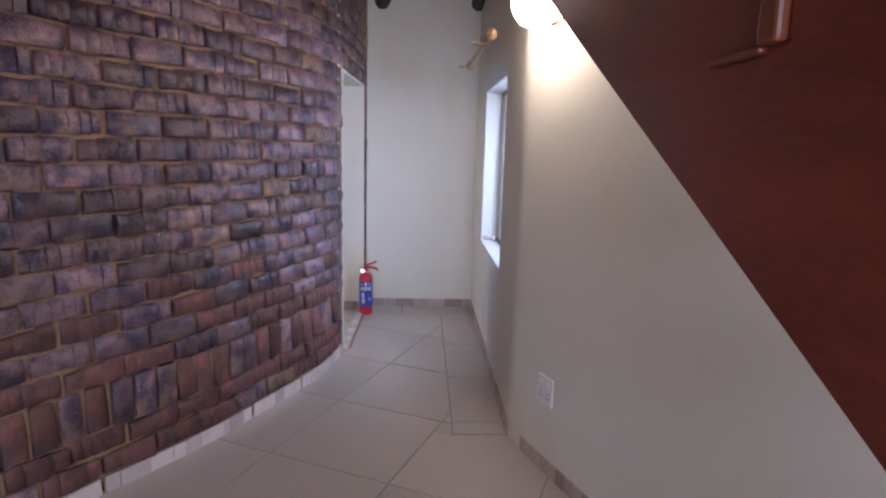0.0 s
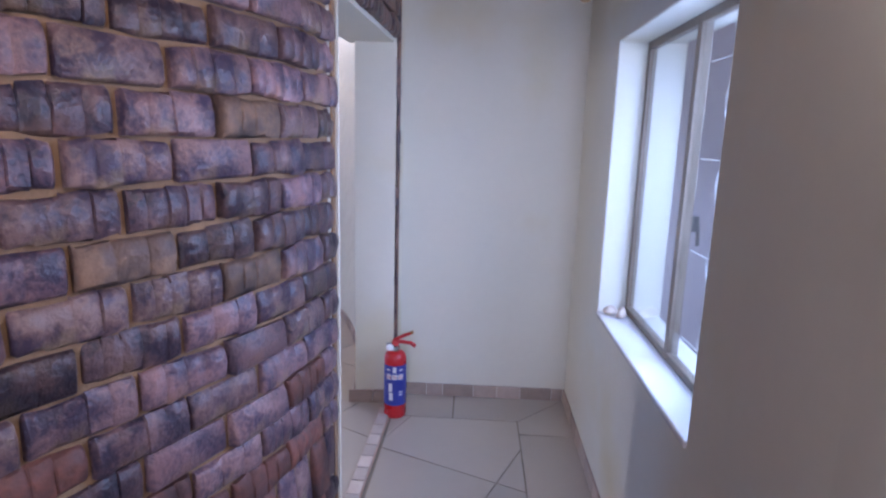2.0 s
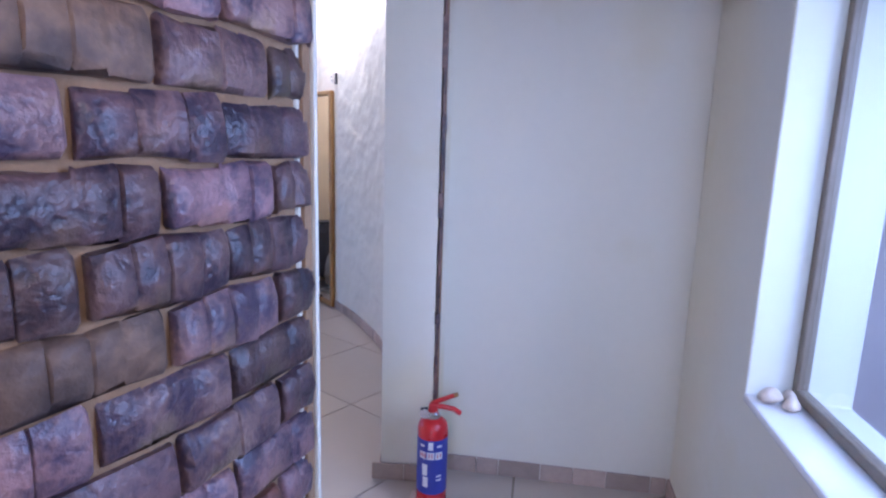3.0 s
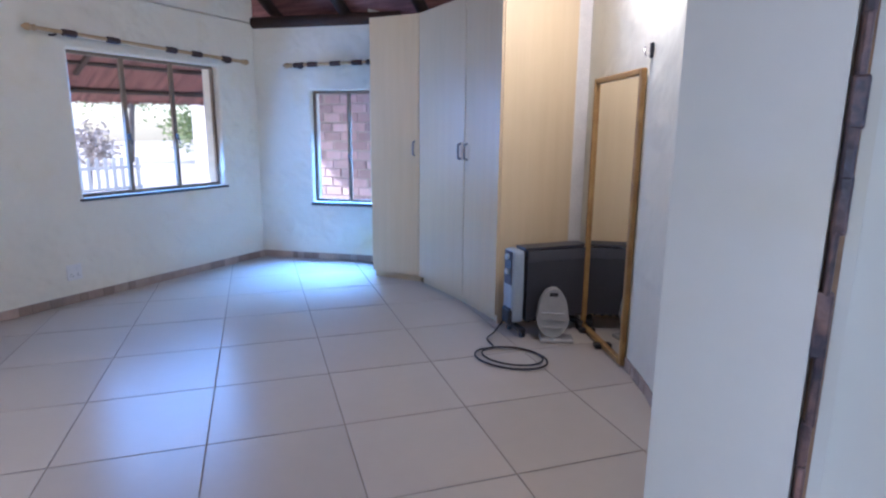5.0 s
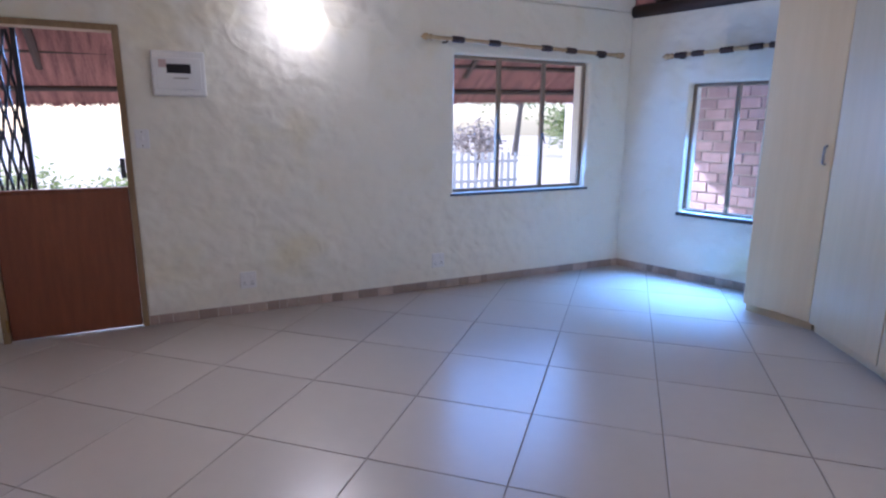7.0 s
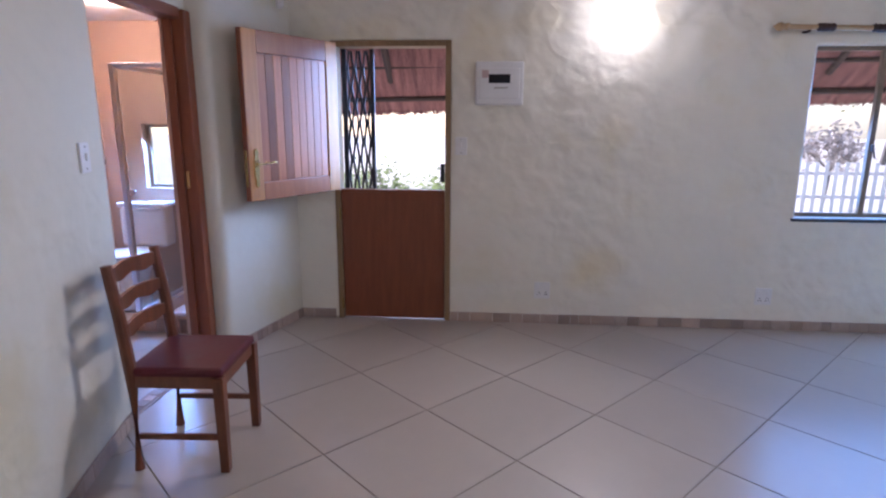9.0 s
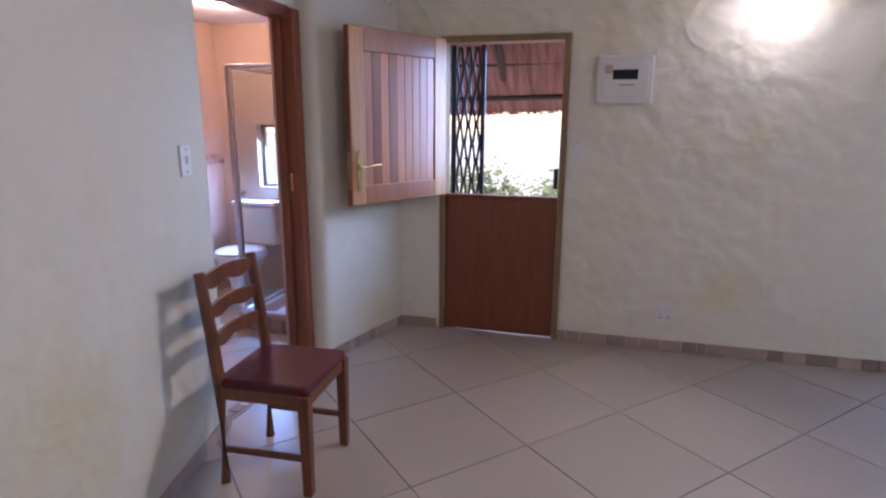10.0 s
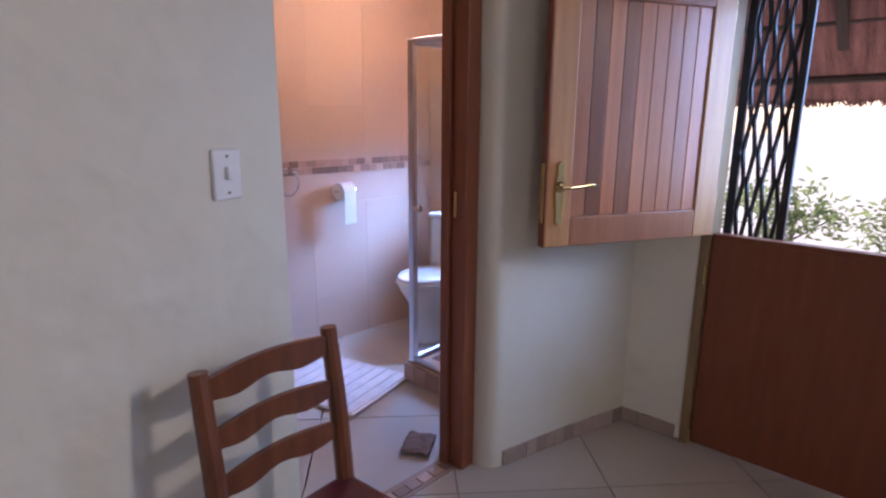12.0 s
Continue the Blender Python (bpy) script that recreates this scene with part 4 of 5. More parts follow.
def curtain_rod(p0, p1, label, bands):
    """A turned pole of blonde and dark pieces with finials and brackets."""
    a, b = Vector(p0), Vector(p1)
    rd = new("curtain_rod")
    L = (b - a).length
    rd.matrix_basis = Matrix.Translation(a) @ (b - a).to_track_quat('X', 'Z').to_matrix().to_4x4()
    tagged(rd, label, "curtain rod", "curtain rods")
    part("pole", tube([(0, 0, 0), (L, 0, 0)], 0.016, 12), WOOD_BLONDE, rd)
    for u in bands:
        pts = [(u * L - 0.055 + 0.11 * k / 8, 0, 0) for k in range(9)]
        part("ring", tube(pts, 0.02, 12, radii=[0.019, 0.027, 0.022, 0.027, 0.023, 0.027, 0.022, 0.027, 0.019]), WOOD_DARK, rd)
    for e, s in ((0, -1), (L, 1)):
        part("finial", tube([(e + s * d, 0, 0) for d in (0, 0.012, 0.03, 0.05, 0.07, 0.085, 0.10)], 0.02, 12, radii=[0.018, 0.026, 0.018, 0.028, 0.026, 0.014, 0.003]), WOOD_BLONDE, rd)
    for u in (0.07, 0.93):
        part("bracket", tube([(u * L, 0.085, -0.02), (u * L, 0.03, -0.024), (u * L, 0, -0.02)], 0.008, 8), WOOD_DARK if bands else WOOD_BLONDE, rd)
    return rd


curtain_rod((W_X + 0.085, 1.30, 2.055), (W_X + 0.085, 3.16, 2.02), "blonde and dark turned wooden curtain rod, no curtain", (0.12, 0.30, 0.58, 0.72, 0.90))
n0 = (N0[0] + un[0] * 0.48 + un[1] * 0.085, N0[1] + un[1] * 0.48 - un[0] * 0.085)
n1 = (N0[0] + un[0] * 1.36 + un[1] * 0.085, N0[1] + un[1] * 1.36 - un[0] * 0.085)
curtain_rod((*n0, 1.995), (*n1, 2.02), "blonde and dark turned wooden curtain rod, no curtain", (0.08, 0.25, 0.52, 0.78, 0.95))
curtain_rod((2.86, -2.15, 1.955), (3.19, -0.88, 1.985), "pale turned wooden curtain rod above the corridor window", ())

# ---- corridor things ----
ext = thing("fire_extinguisher", (2.515, -0.365, 0), "small red fire extinguisher with a blue label on the floor", "extinguisher", rz=-10)
part("cylinder", lathe([(0.046, 0.0), (0.054, 0.006), (0.056, 0.02), (0.056, 0.315), (0.050, 0.338), (0.034, 0.352), (0.02, 0.357)], 28), EXT_RED, ext, smooth=True)
lab = part("label", lathe([(0.0565, 0.075), (0.0567, 0.078), (0.0567, 0.285), (0.0565, 0.288)], 28), LABEL_BLUE, ext, "blue printed label")


def curved_bar(a0, a1, z0, z1, r=0.0572):
    b = bmesh.new()
    n = 8
    lo = [b.verts.new((r * math.cos(a0 + (a1 - a0) * k / n), r * math.sin(a0 + (a1 - a0) * k / n), z0)) for k in range(n + 1)]
    hi = [b.verts.new((v.co.x, v.co.y, z1)) for v in lo]
    for k in range(n):
        b.faces.new((lo[k], lo[k + 1], hi[k + 1], hi[k]))
    return b


fa = -math.pi / 2
for a0, a1, z0, z1, mt in ((-0.16, 0.16, 0.252, 0.282, LABEL_WHITE), (-0.75, -0.42, 0.262, 0.270, LABEL_WHITE), (0.42, 0.75, 0.262, 0.270, LABEL_WHITE),
                           (-0.8, -0.32, 0.215, 0.243, LABEL_WHITE), (-0.24, 0.24, 0.215, 0.243, LABEL_WHITE), (0.32, 0.8, 0.215, 0.243, LABEL_WHITE),
                           (-0.55, -0.2, 0.15, 0.195, LABEL_WHITE), (-0.5, -0.15, 0.105, 0.145, LABEL_WHITE), (0.4, 0.75, 0.13, 0.137, LABEL_WHITE), (0.4, 0.75, 0.145, 0.152, LABEL_WHITE)):
    part("print", curved_bar(fa + a0, fa + a1, z0, z1), mt, lab)
for a0 in (-0.72, -0.56, -0.40, -0.12, 0.06, 0.42, 0.62):
    part("print", curved_bar(fa + a0, fa + a0 + 0.07, 0.22, 0.238, 0.0576), EXT_RED, lab)
part("collar", lathe([(0.024, 0.352), (0.026, 0.356), (0.026, 0.372), (0.02, 0.38)], 16), CHROME, ext)
part("gauge", lathe([(0.017, 0), (0.019, 0.004), (0.019, 0.012)], 16), CHROME, ext, m=pose(-0.028, -0.012, 0.375, 90, 0, 0))
part("valve", box((0, 0, 0.392), (0.034, 0.028, 0.036), 0.006), EXT_RED, ext)
part("carry_handle", tube([(0.0, 0, 0.400), (0.035, 0, 0.398), (0.075, 0, 0.392), (0.10, 0, 0.376)], 0.010, 8), EXT_RED, ext)
part("squeeze_lever", tube([(-0.005, 0, 0.408), (0.03, 0, 0.425), (0.075, 0, 0.445)], 0.009, 8), EXT_RED, ext)
part("lever_tip", tube([(0.074, 0, 0.4445), (0.088, 0, 0.451)], 0.0085, 8), GOLD, ext)
part("nozzle", tube([(-0.018, -0.01, 0.392), (-0.045, -0.014, 0.388)], 0.007, 8), BLACK, ext)

for k, (u, w, s) in enumerate(((1.60, -0.04, 0.026), (1.56, -0.075, 0.022), (1.615, -0.09, 0.02))):
    cx, cy = RW1[0] + cu[0] * u - cu[1] * w, RW1[1] + cu[1] * u + cu[0] * w
    sh = part("sea_shell", lathe([(0.004, 0.0), (0.7 * s, 0.006), (s, 0.5 * s), (s * 0.9, 0.9 * s), (0.5 * s, 1.4 * s), (0.003, 1.6 * s)], 14, 1.25, 0.9), SHELL, smooth=True, m=pose(cx, cy, 0.724, 0, 0, 40 * k))
    tagged(sh, "small pale shell ornament on the white sill", "shell", "shells on the sill")

# stair in the hall: a closed string with treads behind it
sd = rot2((0, 1), -13)
sr = (sd[1], -sd[0])
so = (1.791 + sr[0] * 0.30, -4.998 + sr[1] * 0.30)
stair = thing("staircase", (so[0], so[1], 0), "dark red varnished wooden staircase with a deep string", "staircase", rz=-13)
SL = 0.512
b = bmesh.new()
quad = [(-1.9, 1.048 + SL * -1.9), (2.6, 1.048 + SL * 2.6), (2.6, 1.60 + SL * 2.6), (-1.9, 1.60 + SL * -1.9)]
A = [b.verts.new((0.0, y, max(z, 0.0))) for y, z in quad]
B = [b.verts.new((0.045, y, max(z, 0.0))) for y, z in quad]
b.faces.new(A), b.faces.new(B[::-1])
for i in range(4):
    b.faces.new((A[i], B[i], B[(i + 1) % 4], A[(i + 1) % 4]))
bmesh.ops.recalc_face_normals(b, faces=b.faces)
bmesh.ops.bevel(b, geom=b.edges[:], offset=0.006, segments=2, affect='EDGES')
part("string", b, WOOD_STAIR, stair, "deep dark red string board")
for k in range(12):
    y = -1.6 + 0.33 * k
    z = 1.16 + SL * y
    if z > 0.03:
        part("tread", box((0.33, y, z + 0.10), (0.56, 0.27, 0.036), 0.006), WOOD_STAIR, stair)
part("post", box((-0.006, 0.475, 1.65), (0.012, 0.028, 0.31), 0.004), WOOD_RED, stair, "lighter post fixed on the string")
part("groove_strip", box((-0.005, 0.53, 1.492), (0.010, 0.09, 0.007), 0.003), WOOD_STAIR, stair)

# ---- bathroom ----
toilet = thing("toilet", (-2.38, -3.375, 0), "white porcelain toilet with a closed seat", "toilet", rz=0)
part("pan", lathe([(0.105, 0.0), (0.11, 0.03), (0.09, 0.12), (0.095, 0.2), (0.135, 0.29), (0.172, 0.365), (0.18, 0.40), (0.15, 0.405)], 28, 1.35, 1.0), PORCELAIN, toilet, smooth=True, m=pose(0.02, 0, 0))
part("seat", lathe([(0.17, 0.405), (0.188, 0.412), (0.186, 0.425), (0.17, 0.432)], 28, 1.3, 1.0), PORCELAIN, toilet, smooth=True, m=pose(0.035, 0, 0))
part("lid", lathe([(0.175, 0.433), (0.182, 0.438), (0.175, 0.452), (0.10, 0.460)], 28, 1.28, 1.0), PORCELAIN, toilet, smooth=True, m=pose(0.035, 0, 0))
cis = part("cistern", box((-0.26, 0, 0.60), (0.18, 0.38, 0.33), 0.03), PORCELAIN, toilet)
part("cistern_lid", box((-0.26, 0, 0.785), (0.20, 0.40, 0.035), 0.012), PORCELAIN, cis)
part("flush_button", lathe([(0.02, 0), (0.018, 0.008)], 14), CHROME, cis, m=pose(-0.26, 0, 0.802))

shower = thing("shower_enclosure", (-1.80, -3.0, 0), "glass shower enclosure with aluminium frame on a tiled kerb", "shower")
kb = part("kerb", prism([(-0.02, -0.06), (0.03, 0.53), (-0.07, 0.53), (-0.12, 0.04), (-0.95, 0.04), (-0.95, -0.06)], 0.0, 0.12), BORDER, shower, "mosaic tiled kerb")
for k in range(6):
    part("kerb_tile", box((0.012 + 0.006 * k - 0.01, 0.0 + 0.09 * k - 0.01, 0.06), (0.008, 0.082, 0.10), 0.002), BORDER, kb, m=pose(0, 0, 0, 0, 0, 0))
part("tray", prism([(-0.945, 0.05), (-0.13, 0.05), (-0.08, 0.525), (-0.945, 0.525)], 0.004, 0.04), PORCELAIN, shower)
for x, y in ((-0.03, -0.01), (0.0, 0.50), (-0.93, -0.01)):
    part("frame_post", box((x, y, 0.965), (0.035, 0.035, 1.69), 0.004), ALU, shower)
for z in (0.135, 1.80):
    part("frame_rail", tube([(-0.03, -0.01, z), (0.0, 0.50, z)], 0.016, 8), ALU, shower)
    part("frame_rail", tube([(-0.03, -0.01, z), (-0.93, -0.01, z)], 0.016, 8), ALU, shower)
g = part("door_glass", box((-0.015, 0.245, 0.967), (0.006, 0.47, 1.63), 0.0), SHGLASS, shower, "clear glass shower door")
g.visible_shadow = False
g = part("side_glass", box((-0.48, -0.01, 0.967), (0.86, 0.006, 1.63), 0.0), SHGLASS, shower, "clear glass side panel")
g.visible_shadow = False
part("knob", lathe([(0.018, 0), (0.022, 0.02), (0.016, 0.034)], 14), CHROME, shower, m=pose(-0.012, 0.06, 0.985, 0, 90, 0))

bn = Vector((-0.0783, -0.9969))  # into the far wall


def on_far(x, out):
    y = -3.93 + (x + 0.55) / (-2.23) * 0.175
    return (x - bn.x * out, y - bn.y * out)


roll = thing("toilet_roll_holder", (*on_far(-1.97, 0.0), 0.985), "toilet roll on a chrome holder on the tiled wall", "toilet roll", rz=184.5)
part("holder", tube([(0.10, -0.002, 0), (0.10, -0.06, 0), (-0.075, -0.06, 0)], 0.008, 8), CHROME, roll)
part("roll", lathe([(0.02, -0.05), (0.052, -0.05), (0.052, 0.05), (0.02, 0.05)], 24), PAPER, roll, "white paper roll", m=pose(0, -0.06, 0, 0, 90, 0))
part("sheet", box((0, -0.113, -0.10), (0.095, 0.003, 0.20), 0.001), PAPER, roll)
ring = thing("towel_ring", (*on_far(-1.61, 0.0), 1.13), "chrome towel ring on the tiled wall", "towel ring", rz=184.5)
part("mount", lathe([(0.026, 0), (0.024, 0.02), (0.012, 0.04)], 16), CHROME, ring, m=pose(0, 0, 0, 90, 0, 0))
part("ring", tube([(0.072 * math.cos(a), -0.035, -0.075 + 0.072 * math.sin(a)) for a in [math.tau * k / 28 for k in range(28)]], 0.005, 8, closed=True), CHROME, ring, smooth=True)
basin = thing("wash_basin", (*on_far(-1.17, 0.20), 0.0), "white porcelain wash basin on a pedestal", "basin", rz=184.5)
part("bowl", lathe([(0.05, 0.60), (0.13, 0.64), (0.205, 0.72), (0.228, 0.795), (0.222, 0.805), (0.19, 0.80), (0.12, 0.72), (0.02, 0.70)], 28, 1.0, 0.85), PORCELAIN, basin, smooth=True)
part("pedestal", lathe([(0.10, 0.0), (0.09, 0.04), (0.065, 0.20), (0.06, 0.45), (0.085, 0.61)], 20), PORCELAIN, basin, smooth=True)
part("back_ledge", box((0, 0.165, 0.775), (0.40, 0.06, 0.06), 0.015), PORCELAIN, basin)
part("tap", tube([(0, 0.165, 0.80), (0, 0.165, 0.87), (0, 0.12, 0.885), (0, 0.07, 0.865)], 0.010, 10), CHROME, basin, "chrome basin tap", smooth=True)
bmat = part("bath_mat", box((0, 0, 0.012), (0.52, 0.62, 0.016), 0.006), MAT_CLOTH, m=pose(-1.52, -3.29, 0, 0, 0, 12))
tagged(bmat, "pale ribbed cotton bath mat on the tiles", "bath mat")
for k in range(9):
    part("rib", box((0, -0.28 + 0.07 * k, 0.021), (0.50, 0.028, 0.008), 0.003), MAT_CLOTH, bmat)
cl = bmesh.new()
bmesh.ops.create_grid(cl, x_segments=14, y_segments=10, size=0.5)
for v in cl.verts:
    v.co = Vector((v.co.x * 0.16, v.co.y * 0.13, 0.014 + 0.028 * abs(noise.noise(Vector((v.co.x * 4, v.co.y * 4, 0.3))))))
bmesh.ops.solidify(cl, geom=cl.faces[:], thickness=0.006)
tagged(part("floor_cloth", cl, CLOTH, smooth=True, m=pose(-1.375, -2.53, 0, 0, 0, 30)), "crumpled brown cloth on the bathroom floor", "cloth")
dl = thing("downlight", (-1.98, -3.13, 2.222), "small round recessed downlight in the bathroom ceiling", "lamp")
part("rim", lathe([(0.045, 0), (0.048, -0.006), (0.04, -0.008)], 20), CHROME, dl)
part("lamp_face", lathe([(0.036, -0.0085), (0.03, -0.010)], 20), DOWN, dl)

# ---- outside ----
eave = thing("thatched_eave", (-2.47, -3.5, 0), "brown thatched veranda eave on dark poles", "roof")
part("thatch_sheet", slab([(0.02, -1.5, 2.60), (0.02, 9.5, 2.60), (-1.25, 9.5, 1.72), (-1.25, -1.5, 1.455)], 0.26), THATCH, eave)
for k in range(4):
    part("purlin", tube([(-0.15 - 0.31 * k, -1.5, 2.46 - 0.28 * k - 0.03), (-0.15 - 0.31 * k, 9.5, 2.48 - 0.215 * k - 0.03)], 0.028, 8), WOOD_DARK, eave)
for y in (0.3, 2.05, 3.9, 5.75, 7.6):
    part("rafter", tube([(0.0, y, 2.47), (-0.9, y, 1.765 + 0.019 * y)], 0.032, 8), WOOD_DARK, eave)
rs = random.Random(8)
fr = bmesh.new()
for k in range(3200):
    # loose straws along the cut lower edge
    y = -1.5 + 11.0 * rs.random()
    z = 1.458 + 0.265 * (y + 1.5) / 11.0 + rs.uniform(0.0, 0.02)
    dx, dy, L = rs.uniform(-0.05, 0.01), rs.uniform(-0.03, 0.03), rs.uniform(0.012, 0.045)
    x = -1.245 + rs.uniform(-0.01, 0.02)
    w = rs.uniform(0.004, 0.009)
    fr.faces.new([fr.verts.new(q) for q in ((x, y - w, z), (x, y + w, z), (x + dx, y + dy + w * 0.4, z - L), (x + dx, y + dy - w * 0.4, z - L))])
part("straw_fringe", fr, THATCH, eave, "ragged lower edge of the thatch")
rng = random.Random(3)


def shrub(name, at, h, spread, n, label, trunk=0.0, leaf=0.06, crown0=0.15, foliage=None):
    """A trunk with limbs and many small leaves in uneven clumps."""
    t = thing(name, at, label, "tree" if trunk else "bush", "garden plants")
    tr = bmesh.new()
    top = h * 0.75
    tube([(0, 0, -0.1), (0.04 * h, 0.02 * h, top * 0.5), (0.02 * h, 0.05 * h, top)], 0.05, 8, tr, radii=[trunk or 0.03, (trunk or 0.03) * 0.7, 0.015])
    tips = []
    for k in range(9):
        a, z = rng.uniform(0, math.tau), rng.uniform(crown0, 0.8) * h
        q = (spread * rng.uniform(0.3, 0.8) * math.cos(a), spread * rng.uniform(0.3, 0.8) * math.sin(a), min(h, z + 0.25 * h * rng.random()))
        tube([(0.03 * h, 0.03 * h, z * 0.8), q], 0.012, 6, tr, radii=[(trunk or 0.03) * 0.4, 0.006])
        tips.append(q)
    part("trunk", tr, BARK, t)
    lv = bmesh.new()
    for _ in range(n):
        c = tips[rng.randrange(len(tips))]
        p = Vector((c[0] + rng.gauss(0, spread * 0.25), c[1] + rng.gauss(0, spread * 0.25), max(0.04, c[2] + rng.gauss(0, h * 0.10))))
        d = Vector((rng.gauss(0, 1), rng.gauss(0, 1), rng.gauss(0, 0.6))).normalized() * leaf * rng.uniform(0.6, 1.4)
        e = d.cross(Vector((rng.gauss(0, 1), rng.gauss(0, 1), rng.gauss(0, 1)))).normalized() * leaf * 0.35
        lv.faces.new([lv.verts.new(q) for q in (p - d, p + e, p + d, p - e)])
    part("crown", lv, foliage or LEAF, t)
    return t


for at, h, s, n, lf in (((-6.3, -2.1, -0.14), 0.95, 0.55, 900, 0.05), ((-6.8, -1.1, -0.14), 0.8, 0.6, 900, 0.05), ((-7.6, -3.4, -0.14), 1.1, 0.7, 900, 0.06),
                        ((-8.8, 8.2, -0.14), 2.0, 0.9, 1200, 0.07)):
    shrub("garden_bush", at, h, s, n, "sunlit green garden bush on pale ground", leaf=lf)
for at, h, s in (((-12, 11.2, -0.14), 5.0, 2.0), ((-22, 15.0, -0.14), 6.5, 2.8)):
    shrub("garden_tree", at, h, s, 2600, "leafy garden tree beyond the fence", trunk=0.16, leaf=0.14, crown0=0.35)
shrub("garden_bush", (-9.8, 6.0, -0.14), 1.35, 0.6, 900, "pale garden bush behind the picket fence", leaf=0.07, crown0=0.5, foliage=LEAF_RED)
fence = thing("picket_fence", (-8.9, 4.3, -0.14), "white picket fence in the garden", "fence", rz=90)
for k in range(14):
    part("picket", box((k * 0.17, 0, 0.46), (0.07, 0.02, 0.92), 0.004), FENCE_W, fence)
for z in (0.3, 0.72):
    part("rail", box((1.1, 0.025, z), (2.4, 0.026, 0.06), 0.004), FENCE_W, fence)

# earth bank with trees outside the corridor window
bank = bmesh.new()
bmesh.ops.create_grid(bank, x_segments=40, y_segments=50, size=0.5)
for v in bank.verts:
    x, y = v.co.x + 0.5, v.co.y
    z = -0.12 + 0.75 * min(1, max(0, (x - 0.12) / 0.16)) + 1.1 * min(1, max(0, (x - 0.42) / 0.30))
    z += 0.10 * noise.noise(Vector((x * 14, y * 22, 0))) * min(1, x * 6)
    v.co = Vector((x * 6.5, y * 16, z))
bk = part("earth_bank", bank, EARTH, smooth=True, m=pose(4.3, -0.5, 0, 0, 0, -10))
tagged(bk, "reddish earth bank behind the house", "ground", kind="structure")
for at, h in (((8.6, 1.6, 1.6), 5.0), ((9.3, 3.6, 1.6), 5.5), ((8.2, 4.8, 1.6), 5.0), ((10.0, -0.6, 1.6), 5.5), ((9.0, 7.0, 1.6), 5.2)):
    shrub("bank_tree", at, h, 2.3, 3000, "thin tree on the earth bank", trunk=0.11, leaf=0.15, crown0=0.15)
tagged(part("garden_pipe", tube([(4.9, -0.2, 0.06), (5.2, 0.6, 0.05), (5.35, 1.9, 0.05)], 0.03, 8), FENCE_W, smooth=True), "pale pipe lying along the ground", "pipe")
wing = thing("outer_wall_wing", (3.62, -0.62, 0), "cream plastered wing wall outside the corridor window", "wall", rz=-10)
part("wall", box((0.22, 0.10, 1.4), (0.44, 0.2, 2.8), 0.01), OUTWALL, wing)

# brick garden wall outside the north window
gw = thing("garden_wall", (-4.9, 5.0, 0), "pale reddish brick garden wall in daylight", "wall", rz=8)
part("wall_core", box((2.0, 0.10, 1.3), (4.6, 0.16, 2.8)), PINKJ, gw)

# ---- pieces: bricks, tiles, skirtings ----
def share(name, mesh, parent, m, label=""):
    ob = bpy.data.objects.new(name, mesh)
    scene.collection.objects.link(ob)
    ob.parent = parent
    ob.matrix_basis = m
    return ob


def mesh_of(bm, name, material):
    me = bpy.data.meshes.new(name)
    bm.normal_update()
    bm.to_mesh(me)
    bm.free()
    me.materials.append(material)
    return me


def scored_brick(L, H, D, cuts, seed):
    """A brick whose face is scored by upright grooves, with worn uneven edges; -y is the face."""
    r = random.Random(seed)
    b = bmesh.new()
    cols = []
    for k in range(cuts + 1):
        u = -L / 2 + L * k / cuts + (r.uniform(-0.008, 0.008) if 0 < k < cuts else 0)
        if k == 0:
            us = [(u, 0.006)]
            us.append((u + 0.007, -0.001))
        elif k == cuts:
            us = [(u - 0.007, -0.001), (u, 0.006)]
        else:
            us = [(u - 0.003, r.uniform(-0.002, 0.001)), (u, r.choice((0.001, 0.002, 0.0035))), (u + 0.003, r.uniform(-0.002, 0.001))]
        cols += us
    # five levels: worn lower and upper edges, pillowed face
    lv = ((-H / 2, 0.005), (-H / 2 + 0.008, -0.002), (0.004, -0.005), (H / 2 - 0.010, -0.001), (H / 2, 0.006))
    wob = [r.uniform(-0.006, 0.006) for _ in range(3)]
    rows = []
    for z, back in lv:
        row = []
        for k, (u, y) in enumerate(cols):
            t = k / (len(cols) - 1)
            edge = wob[0] * math.sin(5.0 * t + wob[1] * 900 + z * 40) + r.uniform(-0.0045, 0.0045)
            row.append(b.verts.new((u + r.uniform(-0.001, 0.001), y + back + r.uniform(-0.002, 0.002), z + edge)))
        rows.append(row)
    for A, B in zip(rows, rows[1:]):
        for k in range(len(cols) - 1):
            b.faces.new((A[k], A[k + 1], B[k + 1], B[k]))
    bl = [b.verts.new((u, D, -H / 2)) for u in (cols[0][0], cols[-1][0])]
    bh = [b.verts.new((u, D, H / 2)) for u in (cols[0][0], cols[-1][0])]
    b.faces.new([*rows[-1], bh[1], bh[0]])
    b.faces.new([*rows[0][::-1], bl[0], bl[1]])
    b.faces.new([bl[0], *[q[0] for q in rows], bh[0]])
    b.faces.new([bh[1], *[q[-1] for q in rows[::-1]], bl[1]])
    bmesh.ops.recalc_face_normals(b, faces=b.faces)
    for f in b.faces:
        f.smooth = True
    for e in b.edges:
        e.smooth = e.calc_face_angle(0) < 0.9
    return b


rb = random.Random(11)
lens = [0.0]
for p, q in zip(BRICKLINE, BRICKLINE[1:]):
    lens.append(lens[-1] + math.dist(p, q))


